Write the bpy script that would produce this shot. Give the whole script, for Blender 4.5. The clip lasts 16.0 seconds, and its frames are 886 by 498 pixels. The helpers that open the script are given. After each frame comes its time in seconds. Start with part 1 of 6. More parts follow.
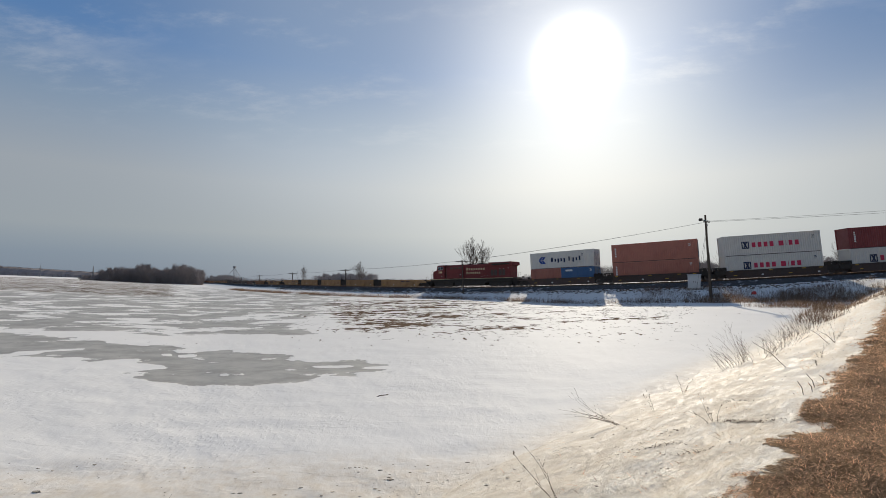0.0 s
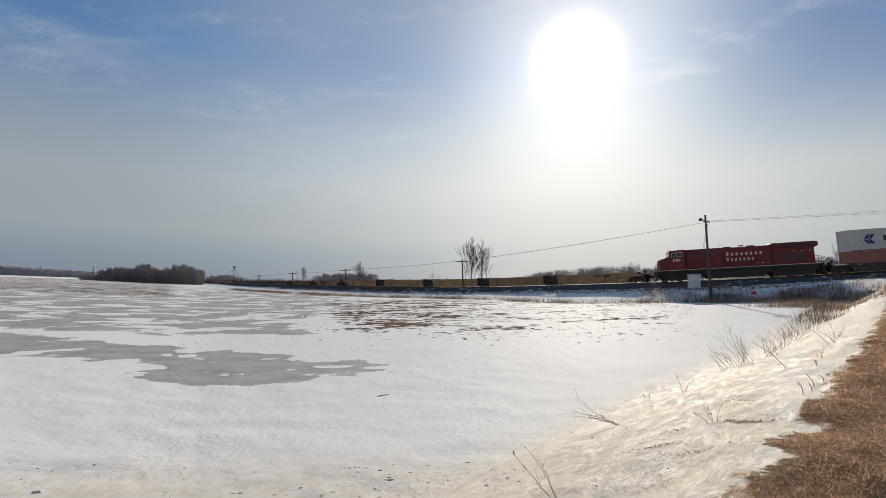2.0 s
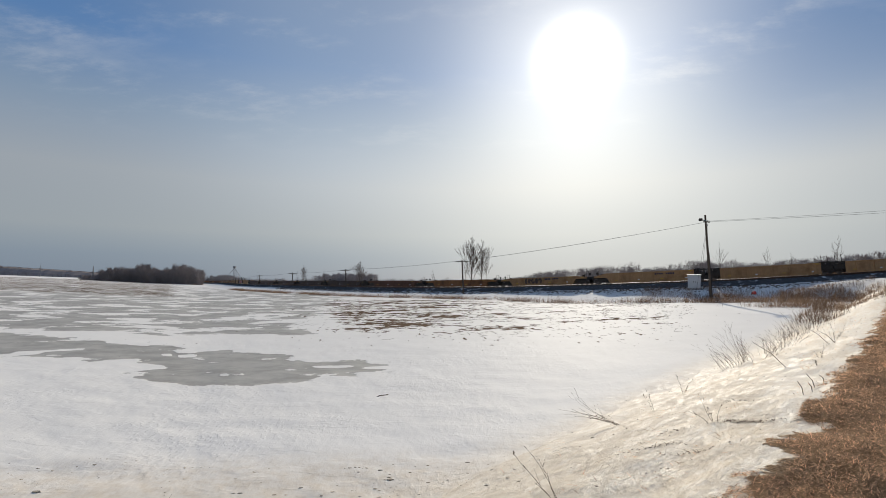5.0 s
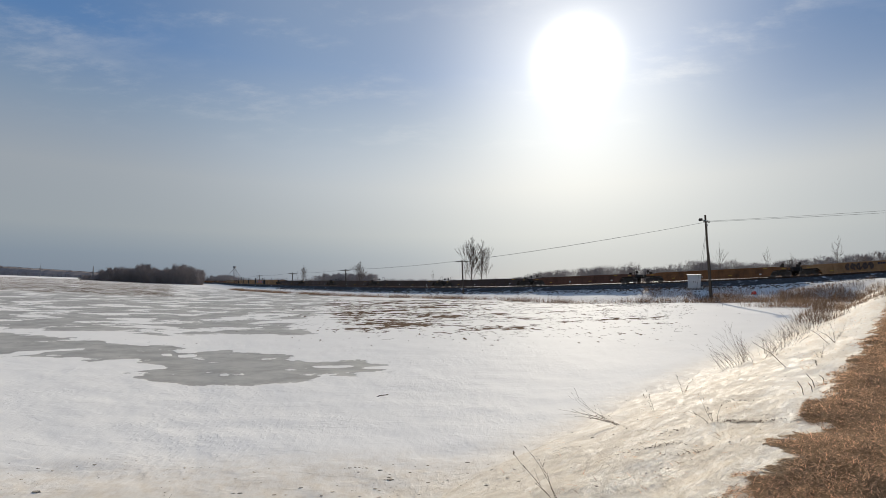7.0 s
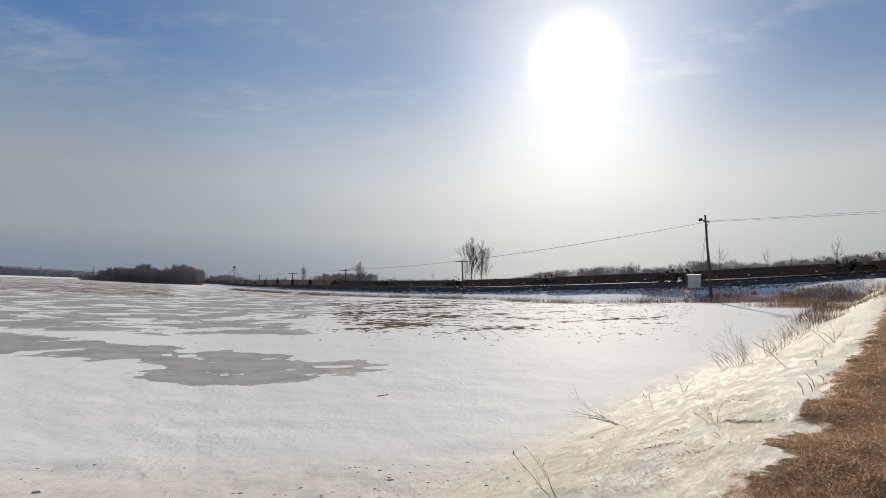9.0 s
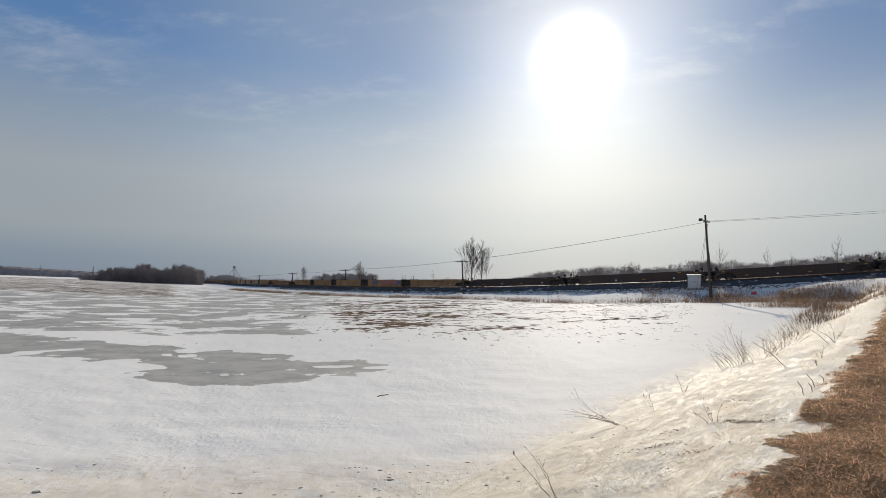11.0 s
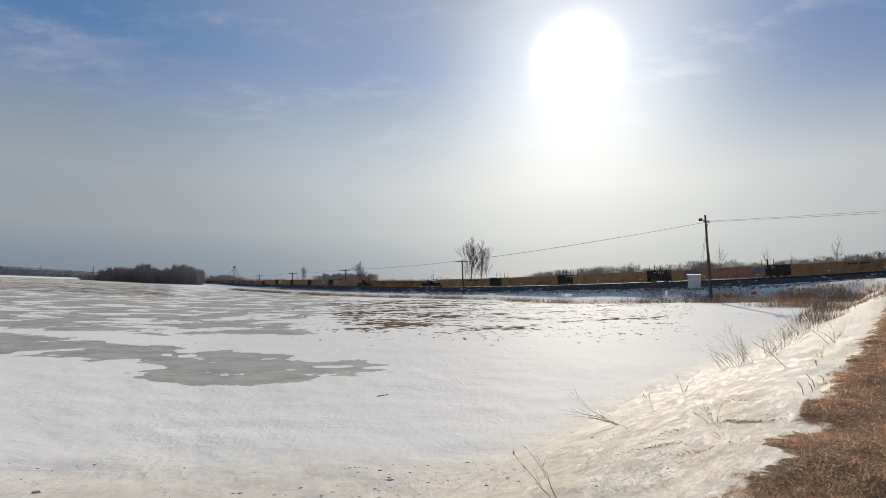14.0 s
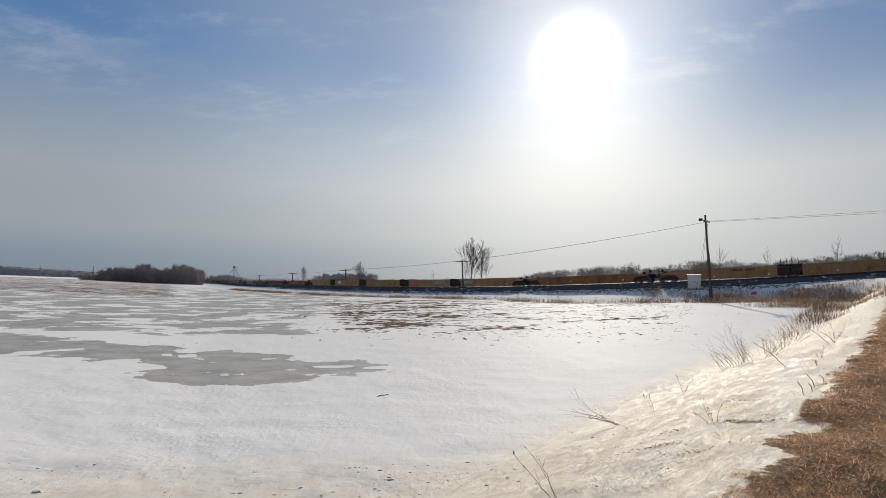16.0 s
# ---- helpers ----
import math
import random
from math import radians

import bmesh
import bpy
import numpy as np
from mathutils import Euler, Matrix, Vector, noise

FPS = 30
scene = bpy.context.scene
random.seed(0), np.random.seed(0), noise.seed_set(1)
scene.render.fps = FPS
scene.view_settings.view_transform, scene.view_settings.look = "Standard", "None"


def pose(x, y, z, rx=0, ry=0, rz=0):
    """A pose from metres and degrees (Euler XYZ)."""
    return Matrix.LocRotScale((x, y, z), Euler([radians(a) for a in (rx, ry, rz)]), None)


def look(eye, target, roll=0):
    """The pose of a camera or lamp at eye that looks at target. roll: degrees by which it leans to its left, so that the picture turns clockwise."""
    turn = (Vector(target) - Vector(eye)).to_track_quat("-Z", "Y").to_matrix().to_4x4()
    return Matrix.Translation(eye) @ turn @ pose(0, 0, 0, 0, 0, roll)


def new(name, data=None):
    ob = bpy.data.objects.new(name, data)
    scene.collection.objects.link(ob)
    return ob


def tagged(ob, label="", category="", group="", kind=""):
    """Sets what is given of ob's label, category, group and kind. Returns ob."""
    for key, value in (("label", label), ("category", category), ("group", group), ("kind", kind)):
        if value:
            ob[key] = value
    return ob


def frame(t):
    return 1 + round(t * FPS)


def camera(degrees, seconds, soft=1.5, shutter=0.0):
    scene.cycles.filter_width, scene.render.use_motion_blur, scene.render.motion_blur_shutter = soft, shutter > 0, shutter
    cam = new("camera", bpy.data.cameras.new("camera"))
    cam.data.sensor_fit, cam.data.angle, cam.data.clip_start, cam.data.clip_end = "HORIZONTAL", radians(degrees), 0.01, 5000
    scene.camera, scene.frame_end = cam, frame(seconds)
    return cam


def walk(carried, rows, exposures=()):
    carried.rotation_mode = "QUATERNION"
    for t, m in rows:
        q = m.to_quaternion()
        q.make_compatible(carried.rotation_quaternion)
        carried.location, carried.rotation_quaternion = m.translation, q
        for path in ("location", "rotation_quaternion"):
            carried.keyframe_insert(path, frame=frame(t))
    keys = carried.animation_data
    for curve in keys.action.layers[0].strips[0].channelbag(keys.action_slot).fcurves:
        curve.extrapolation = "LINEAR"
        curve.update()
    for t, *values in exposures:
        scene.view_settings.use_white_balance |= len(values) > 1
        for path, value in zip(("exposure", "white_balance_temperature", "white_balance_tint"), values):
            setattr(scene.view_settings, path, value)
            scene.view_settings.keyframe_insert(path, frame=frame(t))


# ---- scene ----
EYE = 3.6
cam = camera(88.0, 16.0, 0.58)
walk(cam, [(0.0, pose(0, 0, EYE, 94.15, 0, 0)), (16.0, pose(0, 0, EYE, 94.15, 0, 0))], [(0.0, 0.0), (16.0, 0.0)])

# ---- sky and sun ----
SUN_EL, SUN_AZ = 25.4, 16.7
SUN_DIR = Vector((math.sin(radians(SUN_AZ)) * math.cos(radians(SUN_EL)), math.cos(radians(SUN_AZ)) * math.cos(radians(SUN_EL)), math.sin(radians(SUN_EL))))


class Nodes:
    """A small writer of node trees."""

    def __init__(self, tree):
        self.tree = tree
        tree.nodes.clear()

    def add(self, kind, _set=None, **links):
        node = self.tree.nodes.new(kind)
        opts = _set or {}
        if "operation" in opts:
            node.operation = opts["operation"]
        if "use_clamp" in opts:
            node.use_clamp = opts["use_clamp"]
        if "data_type" in opts:
            node.data_type = opts["data_type"]
            node.blend_type = opts["blend_type"]
        if "interpolation_type" in opts:
            node.clamp, node.interpolation_type = True, opts["interpolation_type"]
        if "attribute_name" in opts:
            node.attribute_name = opts["attribute_name"]
        for key, value in links.items():
            self.put(node, key, value)
        return node

    def put(self, node, key, value):
        key = int(key[1:]) if key[0] == "i" and key[1:].isdigit() else key.replace("_", " ")
        sock = node.inputs[key]
        if isinstance(value, bpy.types.NodeSocket):
            self.tree.links.new(value, sock)
        elif isinstance(value, bpy.types.Node):
            self.tree.links.new(value.outputs[0], sock)
        else:
            sock.default_value = value

    def math(self, op, a, b=0.0, clamp=False):
        return self.add("ShaderNodeMath", {"operation": op, "use_clamp": clamp}, i0=a, i1=b).outputs[0]

    def mix(self, fac, a, b, blend="MIX"):
        n = self.add("ShaderNodeMix", {"data_type": "RGBA", "blend_type": blend}, i0=fac, i6=a, i7=b)
        return n.outputs[2]

    def noise(self, vec, scale, detail=4.0, rough=0.55):
        return self.add("ShaderNodeTexNoise", None, Vector=vec, Scale=scale, Detail=detail, Roughness=rough).outputs[0]

    def ramp(self, fac, lo, hi, a=0.0, b=1.0):
        return self.add("ShaderNodeMapRange", {"interpolation_type": "SMOOTHSTEP"}, i0=fac, i1=lo, i2=hi, i3=a, i4=b).outputs[0]

    def mapped(self, vec, scale=(1, 1, 1), rot=(0, 0, 0)):
        return self.add("ShaderNodeMapping", None, Vector=vec, Scale=scale, Rotation=rot).outputs[0]


def make_world():
    world = bpy.data.worlds.new("sky")
    scene.world = world
    world.use_nodes = True
    n = Nodes(world.node_tree)
    way = n.add("ShaderNodeTexCoord").outputs["Generated"]
    sky = n.add("ShaderNodeTexSky")
    sky.sky_type, sky.sun_disc, sky.sun_elevation, sky.sun_rotation = "NISHITA", False, radians(SUN_EL), radians(SUN_AZ)
    sky.altitude, sky.air_density, sky.dust_density, sky.ozone_density = 100.0, 1.0, 0.25, 3.0
    sep = n.add("ShaderNodeSeparateXYZ", None, Vector=way)
    up = n.math("MAXIMUM", sep.outputs[2], 0.0)
    # thin cirrus, seen as if on a flat layer overhead
    flat = n.math("ADD", up, 0.12)
    layer = n.add("ShaderNodeCombineXYZ", None, X=n.math("DIVIDE", sep.outputs[0], flat), Y=n.math("DIVIDE", sep.outputs[1], flat), Z=0.0)
    wisps = n.noise(n.mapped(layer, (1.0, 1.8, 1.0), (0, 0, 0.5)), 1.9, 10.0, 0.66)
    broad = n.noise(n.mapped(layer, (1.0, 1.6, 1.0), (0, 0, 0.3)), 0.7, 4.0, 0.5)
    veil = n.math("MULTIPLY", n.ramp(wisps, 0.47, 0.72), n.math("MULTIPLY", n.ramp(n.math("ADD", broad, n.math("MULTIPLY", n.ramp(sep.outputs[0], 0.1, -0.3), 0.12)), 0.42, 0.58), n.ramp(up, 0.24, 0.36)))
    # light scattered forward by the thin high cloud round the sun
    dot = n.add("ShaderNodeVectorMath", {"operation": "DOT_PRODUCT"}, i0=way, i1=tuple(SUN_DIR)).outputs["Value"]
    dot = n.math("MAXIMUM", dot, 0.0)
    core = n.math("MULTIPLY", n.math("POWER", dot, 900.0), 4.5)
    near = n.math("MULTIPLY", n.math("POWER", dot, 64.0), 0.31)
    mid = n.math("ADD", near, n.math("MULTIPLY", n.math("POWER", dot, 26.0), 0.42))
    wide = n.math("MULTIPLY", n.math("POWER", dot, 5.5), n.ramp(up, 0.46, 0.16, 0.09, 0.43))
    glow = n.math("ADD", n.math("ADD", core, mid), wide)
    clear = n.mix(1.0, sky.outputs[0], (0.055, 0.05, 0.043, 1), "MULTIPLY")
    ramp = n.add("ShaderNodeValToRGB", None, Fac=up)
    stops = ((0.0, (0.16, 0.22, 0.315)), (0.05, (0.215, 0.27, 0.35)), (0.10, (0.325, 0.36, 0.395)), (0.20, (0.345, 0.38, 0.42)), (0.31, (0.225, 0.31, 0.43)), (0.42, (0.095, 0.212, 0.44)), (0.7, (0.08, 0.14, 0.28)))
    el = ramp.color_ramp.elements
    while len(el) < len(stops):
        el.new(0.5)
    for e, (at, c) in zip(el, stops):
        e.position = at
        e.color = (*c, 1)
    hazy = n.mix(0.86, clear, ramp.outputs[0])
    left = n.ramp(sep.outputs[0], 0.15, -0.25)
    hazy = n.mix(n.math("MULTIPLY", n.math("MULTIPLY", n.math("MULTIPLY", left, n.ramp(sep.outputs[0], -0.62, -0.25)), n.ramp(up, 0.08, 0.26)), 0.26), hazy, (0.44, 0.53, 0.63, 1))
    hazy = n.mix(n.math("MULTIPLY", n.math("MULTIPLY", n.ramp(sep.outputs[0], 0.36, 0.6), n.ramp(up, 0.18, 0.36)), 0.75), hazy, (0.065, 0.165, 0.355, 1))
    hazy = n.mix(n.math("MULTIPLY", n.math("MULTIPLY", n.ramp(sep.outputs[0], -0.1, 0.25), n.ramp(up, 0.14, 0.02)), 0.4), hazy, (0.43, 0.435, 0.42, 1))
    hazy = n.mix(n.math("MULTIPLY", veil, 0.46), hazy, (0.52, 0.55, 0.60, 1))
    lit = n.add("ShaderNodeVectorMath", {"operation": "SCALE"}, i0=(1.0, 0.935, 0.785))
    n.put(lit, "Scale", glow)
    total = n.mix(1.0, hazy, lit.outputs[0], "ADD")
    back = n.add("ShaderNodeBackground", None, Color=total, Strength=1.0)
    n.add("ShaderNodeOutputWorld", None, Surface=back)


make_world()
sun_data = bpy.data.lights.new("sun", "SUN")
sun_data.energy, sun_data.angle, sun_data.color = 3.9, radians(0.6), (1.0, 0.90, 0.74)
sun = new("sun", sun_data)
sun.matrix_world = look(SUN_DIR * 100, (0, 0, 0))
tagged(sun, kind="structure")


# ---- materials ----
def material(name, color, rough=0.8, metal=0.0, grain=0.15, grain_scale=8.0, stain=0.2, stain_scale=0.6, bump=0.1, stain_color=None, spec=0.4, per_object=0.0, thin=0.0, per_piece=0.0, streak=0.0):
    """A plain surface with grain, larger stains and fine relief."""
    m = bpy.data.materials.new(name)
    m.use_nodes = True
    n = Nodes(m.node_tree)
    at = n.add("ShaderNodeTexCoord").outputs["Object"]
    fine = n.noise(at, grain_scale, 6.0, 0.6)
    coarse = n.noise(at, stain_scale, 5.0, 0.6)
    c = (*color, 1)
    dark = tuple(v * (1 - grain * 1.6) for v in color) + (1,)
    light = tuple(min(1, v * (1 + grain)) for v in color) + (1,)
    col = n.mix(fine, dark, light)
    st = (*(stain_color or tuple(v * 0.45 for v in color)), 1)
    col = n.mix(n.math("MULTIPLY", n.ramp(coarse, 0.45, 0.75), stain), col, st)
    if streak:
        run = n.noise(n.mapped(at, (1.0, 1.0, 0.10)), 3.2, 5.0, 0.65)
        col = n.mix(n.math("MULTIPLY", n.ramp(run, 0.46, 0.66), streak), col, st)
        worn = n.noise(n.mapped(at, (0.5, 1.0, 2.2)), 1.1, 4.0, 0.6)
        col = n.mix(n.math("MULTIPLY", n.ramp(worn, 0.55, 0.72), streak * 0.7), col, st)
    if per_object:
        rnd = n.add("ShaderNodeObjectInfo").outputs["Random"]
        hsv = n.add("ShaderNodeHueSaturation", None, Color=col, Value=n.ramp(rnd, 0, 1, 1 - per_object, 1 + per_object))
        col = hsv.outputs[0]
    if per_piece:
        isl = n.add("ShaderNodeNewGeometry").outputs["Random Per Island"]
        hsv = n.add("ShaderNodeHueSaturation", None, Color=col, Value=n.ramp(isl, 0, 1, 1 - per_piece, 1 + per_piece))
        col = hsv.outputs[0]
    b = n.add("ShaderNodeBump", None, Strength=bump, Distance=0.02, Height=fine)
    s = n.add("ShaderNodeBsdfPrincipled", None, Base_Color=col, Metallic=metal, Normal=b, Specular_IOR_Level=spec)
    n.put(s, "Roughness", n.ramp(coarse, 0.3, 0.7, max(0.05, rough - 0.1), min(1, rough + 0.1)))
    out = s.outputs[0]
    if thin:
        # dry blades let light through
        through_light = n.add("ShaderNodeBsdfTranslucent", None, Color=col)
        out = n.add("ShaderNodeMixShader", None, i0=thin, i1=out, i2=through_light).outputs[0]
    n.add("ShaderNodeOutputMaterial", None, Surface=out)
    return m


RED_PAINT = material("red_locomotive_paint", (0.205, 0.045, 0.041), 0.62, 0, 0.12, 3, 0.35, 0.8, 0.03, (0.12, 0.03, 0.025), 0.2)
DARK_STEEL = material("dark_steel", (0.068, 0.058, 0.050), 0.85, 0.0, 0.3, 6, 0.5, 1.0, 0.1, (0.07, 0.05, 0.035), 0.15)
TRUCK_STEEL = material("grimy_truck_steel", (0.075, 0.065, 0.058), 0.75, 0.1, 0.3, 9, 0.5, 1.5, 0.2, (0.09, 0.06, 0.04))
OCHRE = material("ochre_railcar_paint", (0.43, 0.245, 0.11), 0.7, 0, 0.2, 4, 0.65, 0.7, 0.05, (0.20, 0.10, 0.045), per_object=0.12, streak=0.28)
RUST_OCHRE = material("rusted_ochre_paint", (0.30, 0.13, 0.045), 0.7, 0, 0.25, 4, 0.7, 0.6, 0.08, (0.10, 0.05, 0.03), per_object=0.15, streak=0.28)
BROWN_CAR = material("brown_railcar_paint", (0.17, 0.075, 0.045), 0.7, 0, 0.2, 4, 0.6, 0.6, 0.08, (0.08, 0.045, 0.03), per_object=0.15, streak=0.28)
DARK_CAR = material("dark_brown_railcar_paint", (0.085, 0.058, 0.048), 0.7, 0, 0.2, 4, 0.6, 0.6, 0.08, (0.10, 0.06, 0.04), per_object=0.15, streak=0.28)
YELLOW_MARK = material("yellow_marking", (0.55, 0.34, 0.05), 0.6, 0, 0.1, 6, 0.3, 2.0)
WHITE_MARK = material("white_marking", (0.75, 0.74, 0.70), 0.6, 0, 0.1, 6, 0.3, 2.0)
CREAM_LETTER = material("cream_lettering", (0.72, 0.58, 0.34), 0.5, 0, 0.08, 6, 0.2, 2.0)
GLASS = material("dark_cab_glass", (0.02, 0.025, 0.03), 0.08, 0, 0.02, 3, 0.0, 1.0, 0.0, None, 0.8)
WHEEL_STEEL = material("wheel_steel", (0.16, 0.14, 0.13), 0.4, 0.8, 0.2, 10, 0.4, 3.0)
BOX_GREY = material("light_grey_container_paint", (0.66, 0.62, 0.55), 0.5, 0, 0.05, 5, 0.25, 0.5, 0.03, (0.40, 0.36, 0.32))
BOX_BROWN = material("red_brown_container_paint", (0.42, 0.155, 0.105), 0.5, 0, 0.08, 5, 0.3, 0.5, 0.03, (0.2, 0.07, 0.05), per_object=0.1)
BOX_MAROON = material("maroon_container_paint", (0.22, 0.04, 0.04), 0.5, 0, 0.08, 5, 0.3, 0.5, 0.03)
BOX_BLUE = material("blue_container_paint", (0.045, 0.12, 0.25), 0.5, 0, 0.08, 5, 0.25, 0.5, 0.03)
BLUE_MARK = material("dark_blue_marking", (0.012, 0.05, 0.25), 0.5, 0, 0.05, 5, 0.1, 2.0)
RED_MARK = material("red_marking", (0.55, 0.03, 0.08), 0.5, 0, 0.05, 5, 0.1, 2.0)
NAVY_MARK = material("navy_marking", (0.02, 0.03, 0.07), 0.5, 0, 0.05, 5, 0.1, 2.0)
PINK_SPRAY = material("pink_spray_paint", (0.52, 0.20, 0.20), 0.6, 0, 0.1, 5, 0.3, 2.0)
BLUE_SPRAY = material("blue_spray_paint", (0.12, 0.20, 0.33), 0.6, 0, 0.1, 5, 0.3, 2.0)
GREEN_SPRAY = material("pale_green_spray_paint", (0.32, 0.40, 0.31), 0.6, 0, 0.1, 5, 0.3, 2.0)
RAIL_STEEL = material("rail_steel", (0.12, 0.085, 0.07), 0.5, 0.6, 0.25, 12, 0.5, 2.0)
SLEEPER_WOOD = material("creosoted_sleeper_wood", (0.06, 0.045, 0.035), 0.9, 0, 0.3, 12, 0.4, 2.0, 0.3, None, 0.2, 0.2)
POLE_WOOD = material("weathered_pole_wood", (0.10, 0.075, 0.055), 0.9, 0, 0.3, 10, 0.4, 1.0, 0.3)
WIRE = material("dull_wire", (0.10, 0.10, 0.10), 0.6, 0.3, 0.1)
INSULATOR = material("glass_insulator", (0.20, 0.28, 0.28), 0.2, 0, 0.05)
CABINET = material("light_grey_cabinet_paint", (0.60, 0.60, 0.59), 0.45, 0.1, 0.04, 6, 0.2, 1.0, 0.02)
CONCRETE = material("concrete_plinth", (0.35, 0.33, 0.30), 0.9, 0, 0.2, 12, 0.3, 2.0, 0.2)
BARK = material("grey_brown_bark", (0.15, 0.12, 0.10), 0.95, 0, 0.3, 6, 0.3, 1.0, 0.2, None, 0.1)
# far bark is paled and greyed: distance haze is put into its colour
FAR_HAZED_BARK = material("far_bark_haze_paled", (0.34, 0.295, 0.275), 0.95, 0, 0.3, 0.8, 0.4, 0.05, 0.0, (0.15, 0.12, 0.11), 0.1)
HAZE_GREY_BARK = material("far_bark_haze_greyed", (0.37, 0.335, 0.325), 0.95, 0, 0.3, 0.8, 0.4, 0.05, 0.0, (0.14, 0.12, 0.115), 0.1)
SHRUB_BARK = material("dry_stems", (0.17, 0.11, 0.07), 0.95, 0, 0.3, 10, 0.3, 2.0, 0.0, None, 0.1)
STRAW = material("dead_straw", (0.75, 0.495, 0.315), 0.9, 0, 0.35, 14, 0.35, 1.6, 0.0, (0.30, 0.17, 0.09), 0.2, thin=0.5, per_piece=0.7)
REED = material("dry_reeds", (0.27, 0.185, 0.128), 0.9, 0, 0.35, 3, 0.5, 0.5, 0.0, (0.17, 0.10, 0.065), 0.2, thin=0.4, per_piece=0.5)
RED_PLASTIC = material("faded_red_plastic", (0.55, 0.06, 0.05), 0.5, 0, 0.1)
DIRT_CLOD = material("frozen_dirt", (0.15, 0.10, 0.065), 0.95, 0, 0.35, 20, 0.3, 3.0, 0.4)
SANDY_SNOW = material("sandy_snow", (0.68, 0.58, 0.45), 0.95, 0, 0.3, 24, 0.4, 4.0, 0.4, (0.28, 0.20, 0.13), 0.2, per_piece=0.35)
MAST_STEEL = material("galvanised_steel", (0.2, 0.2, 0.21), 0.5, 0.5, 0.1)


def gravel_material():
    m = bpy.data.materials.new("dark_ballast")
    m.use_nodes = True
    n = Nodes(m.node_tree)
    at = n.add("ShaderNodeTexCoord").outputs["Object"]
    cell = n.add("ShaderNodeTexVoronoi", None, Vector=at, Scale=14.0)
    big = n.noise(at, 0.35, 6.0, 0.65)
    mid = n.noise(at, 1.6, 5.0, 0.6)
    col = n.mix(cell.outputs["Color"], (0.05, 0.051, 0.053, 1), (0.13, 0.13, 0.132, 1))
    nrm = n.add("ShaderNodeSeparateXYZ", None, Vector=n.add("ShaderNodeNewGeometry").outputs["Normal"])
    snowy = n.math("MULTIPLY", n.ramp(n.math("ADD", n.math("MULTIPLY", big, 0.5), n.math("MULTIPLY", mid, 0.5)), 0.55, 0.62), 0.75)
    col = n.mix(snowy, col, (0.7, 0.71, 0.72, 1))
    b = n.add("ShaderNodeBump", None, Strength=0.7, Distance=0.05, Height=cell.outputs["Distance"])
    s = n.add("ShaderNodeBsdfPrincipled", None, Base_Color=col, Roughness=1.0, Normal=b, Specular_IOR_Level=0.0)
    n.add("ShaderNodeOutputMaterial", None, Surface=s)
    return m


BALLAST = gravel_material()


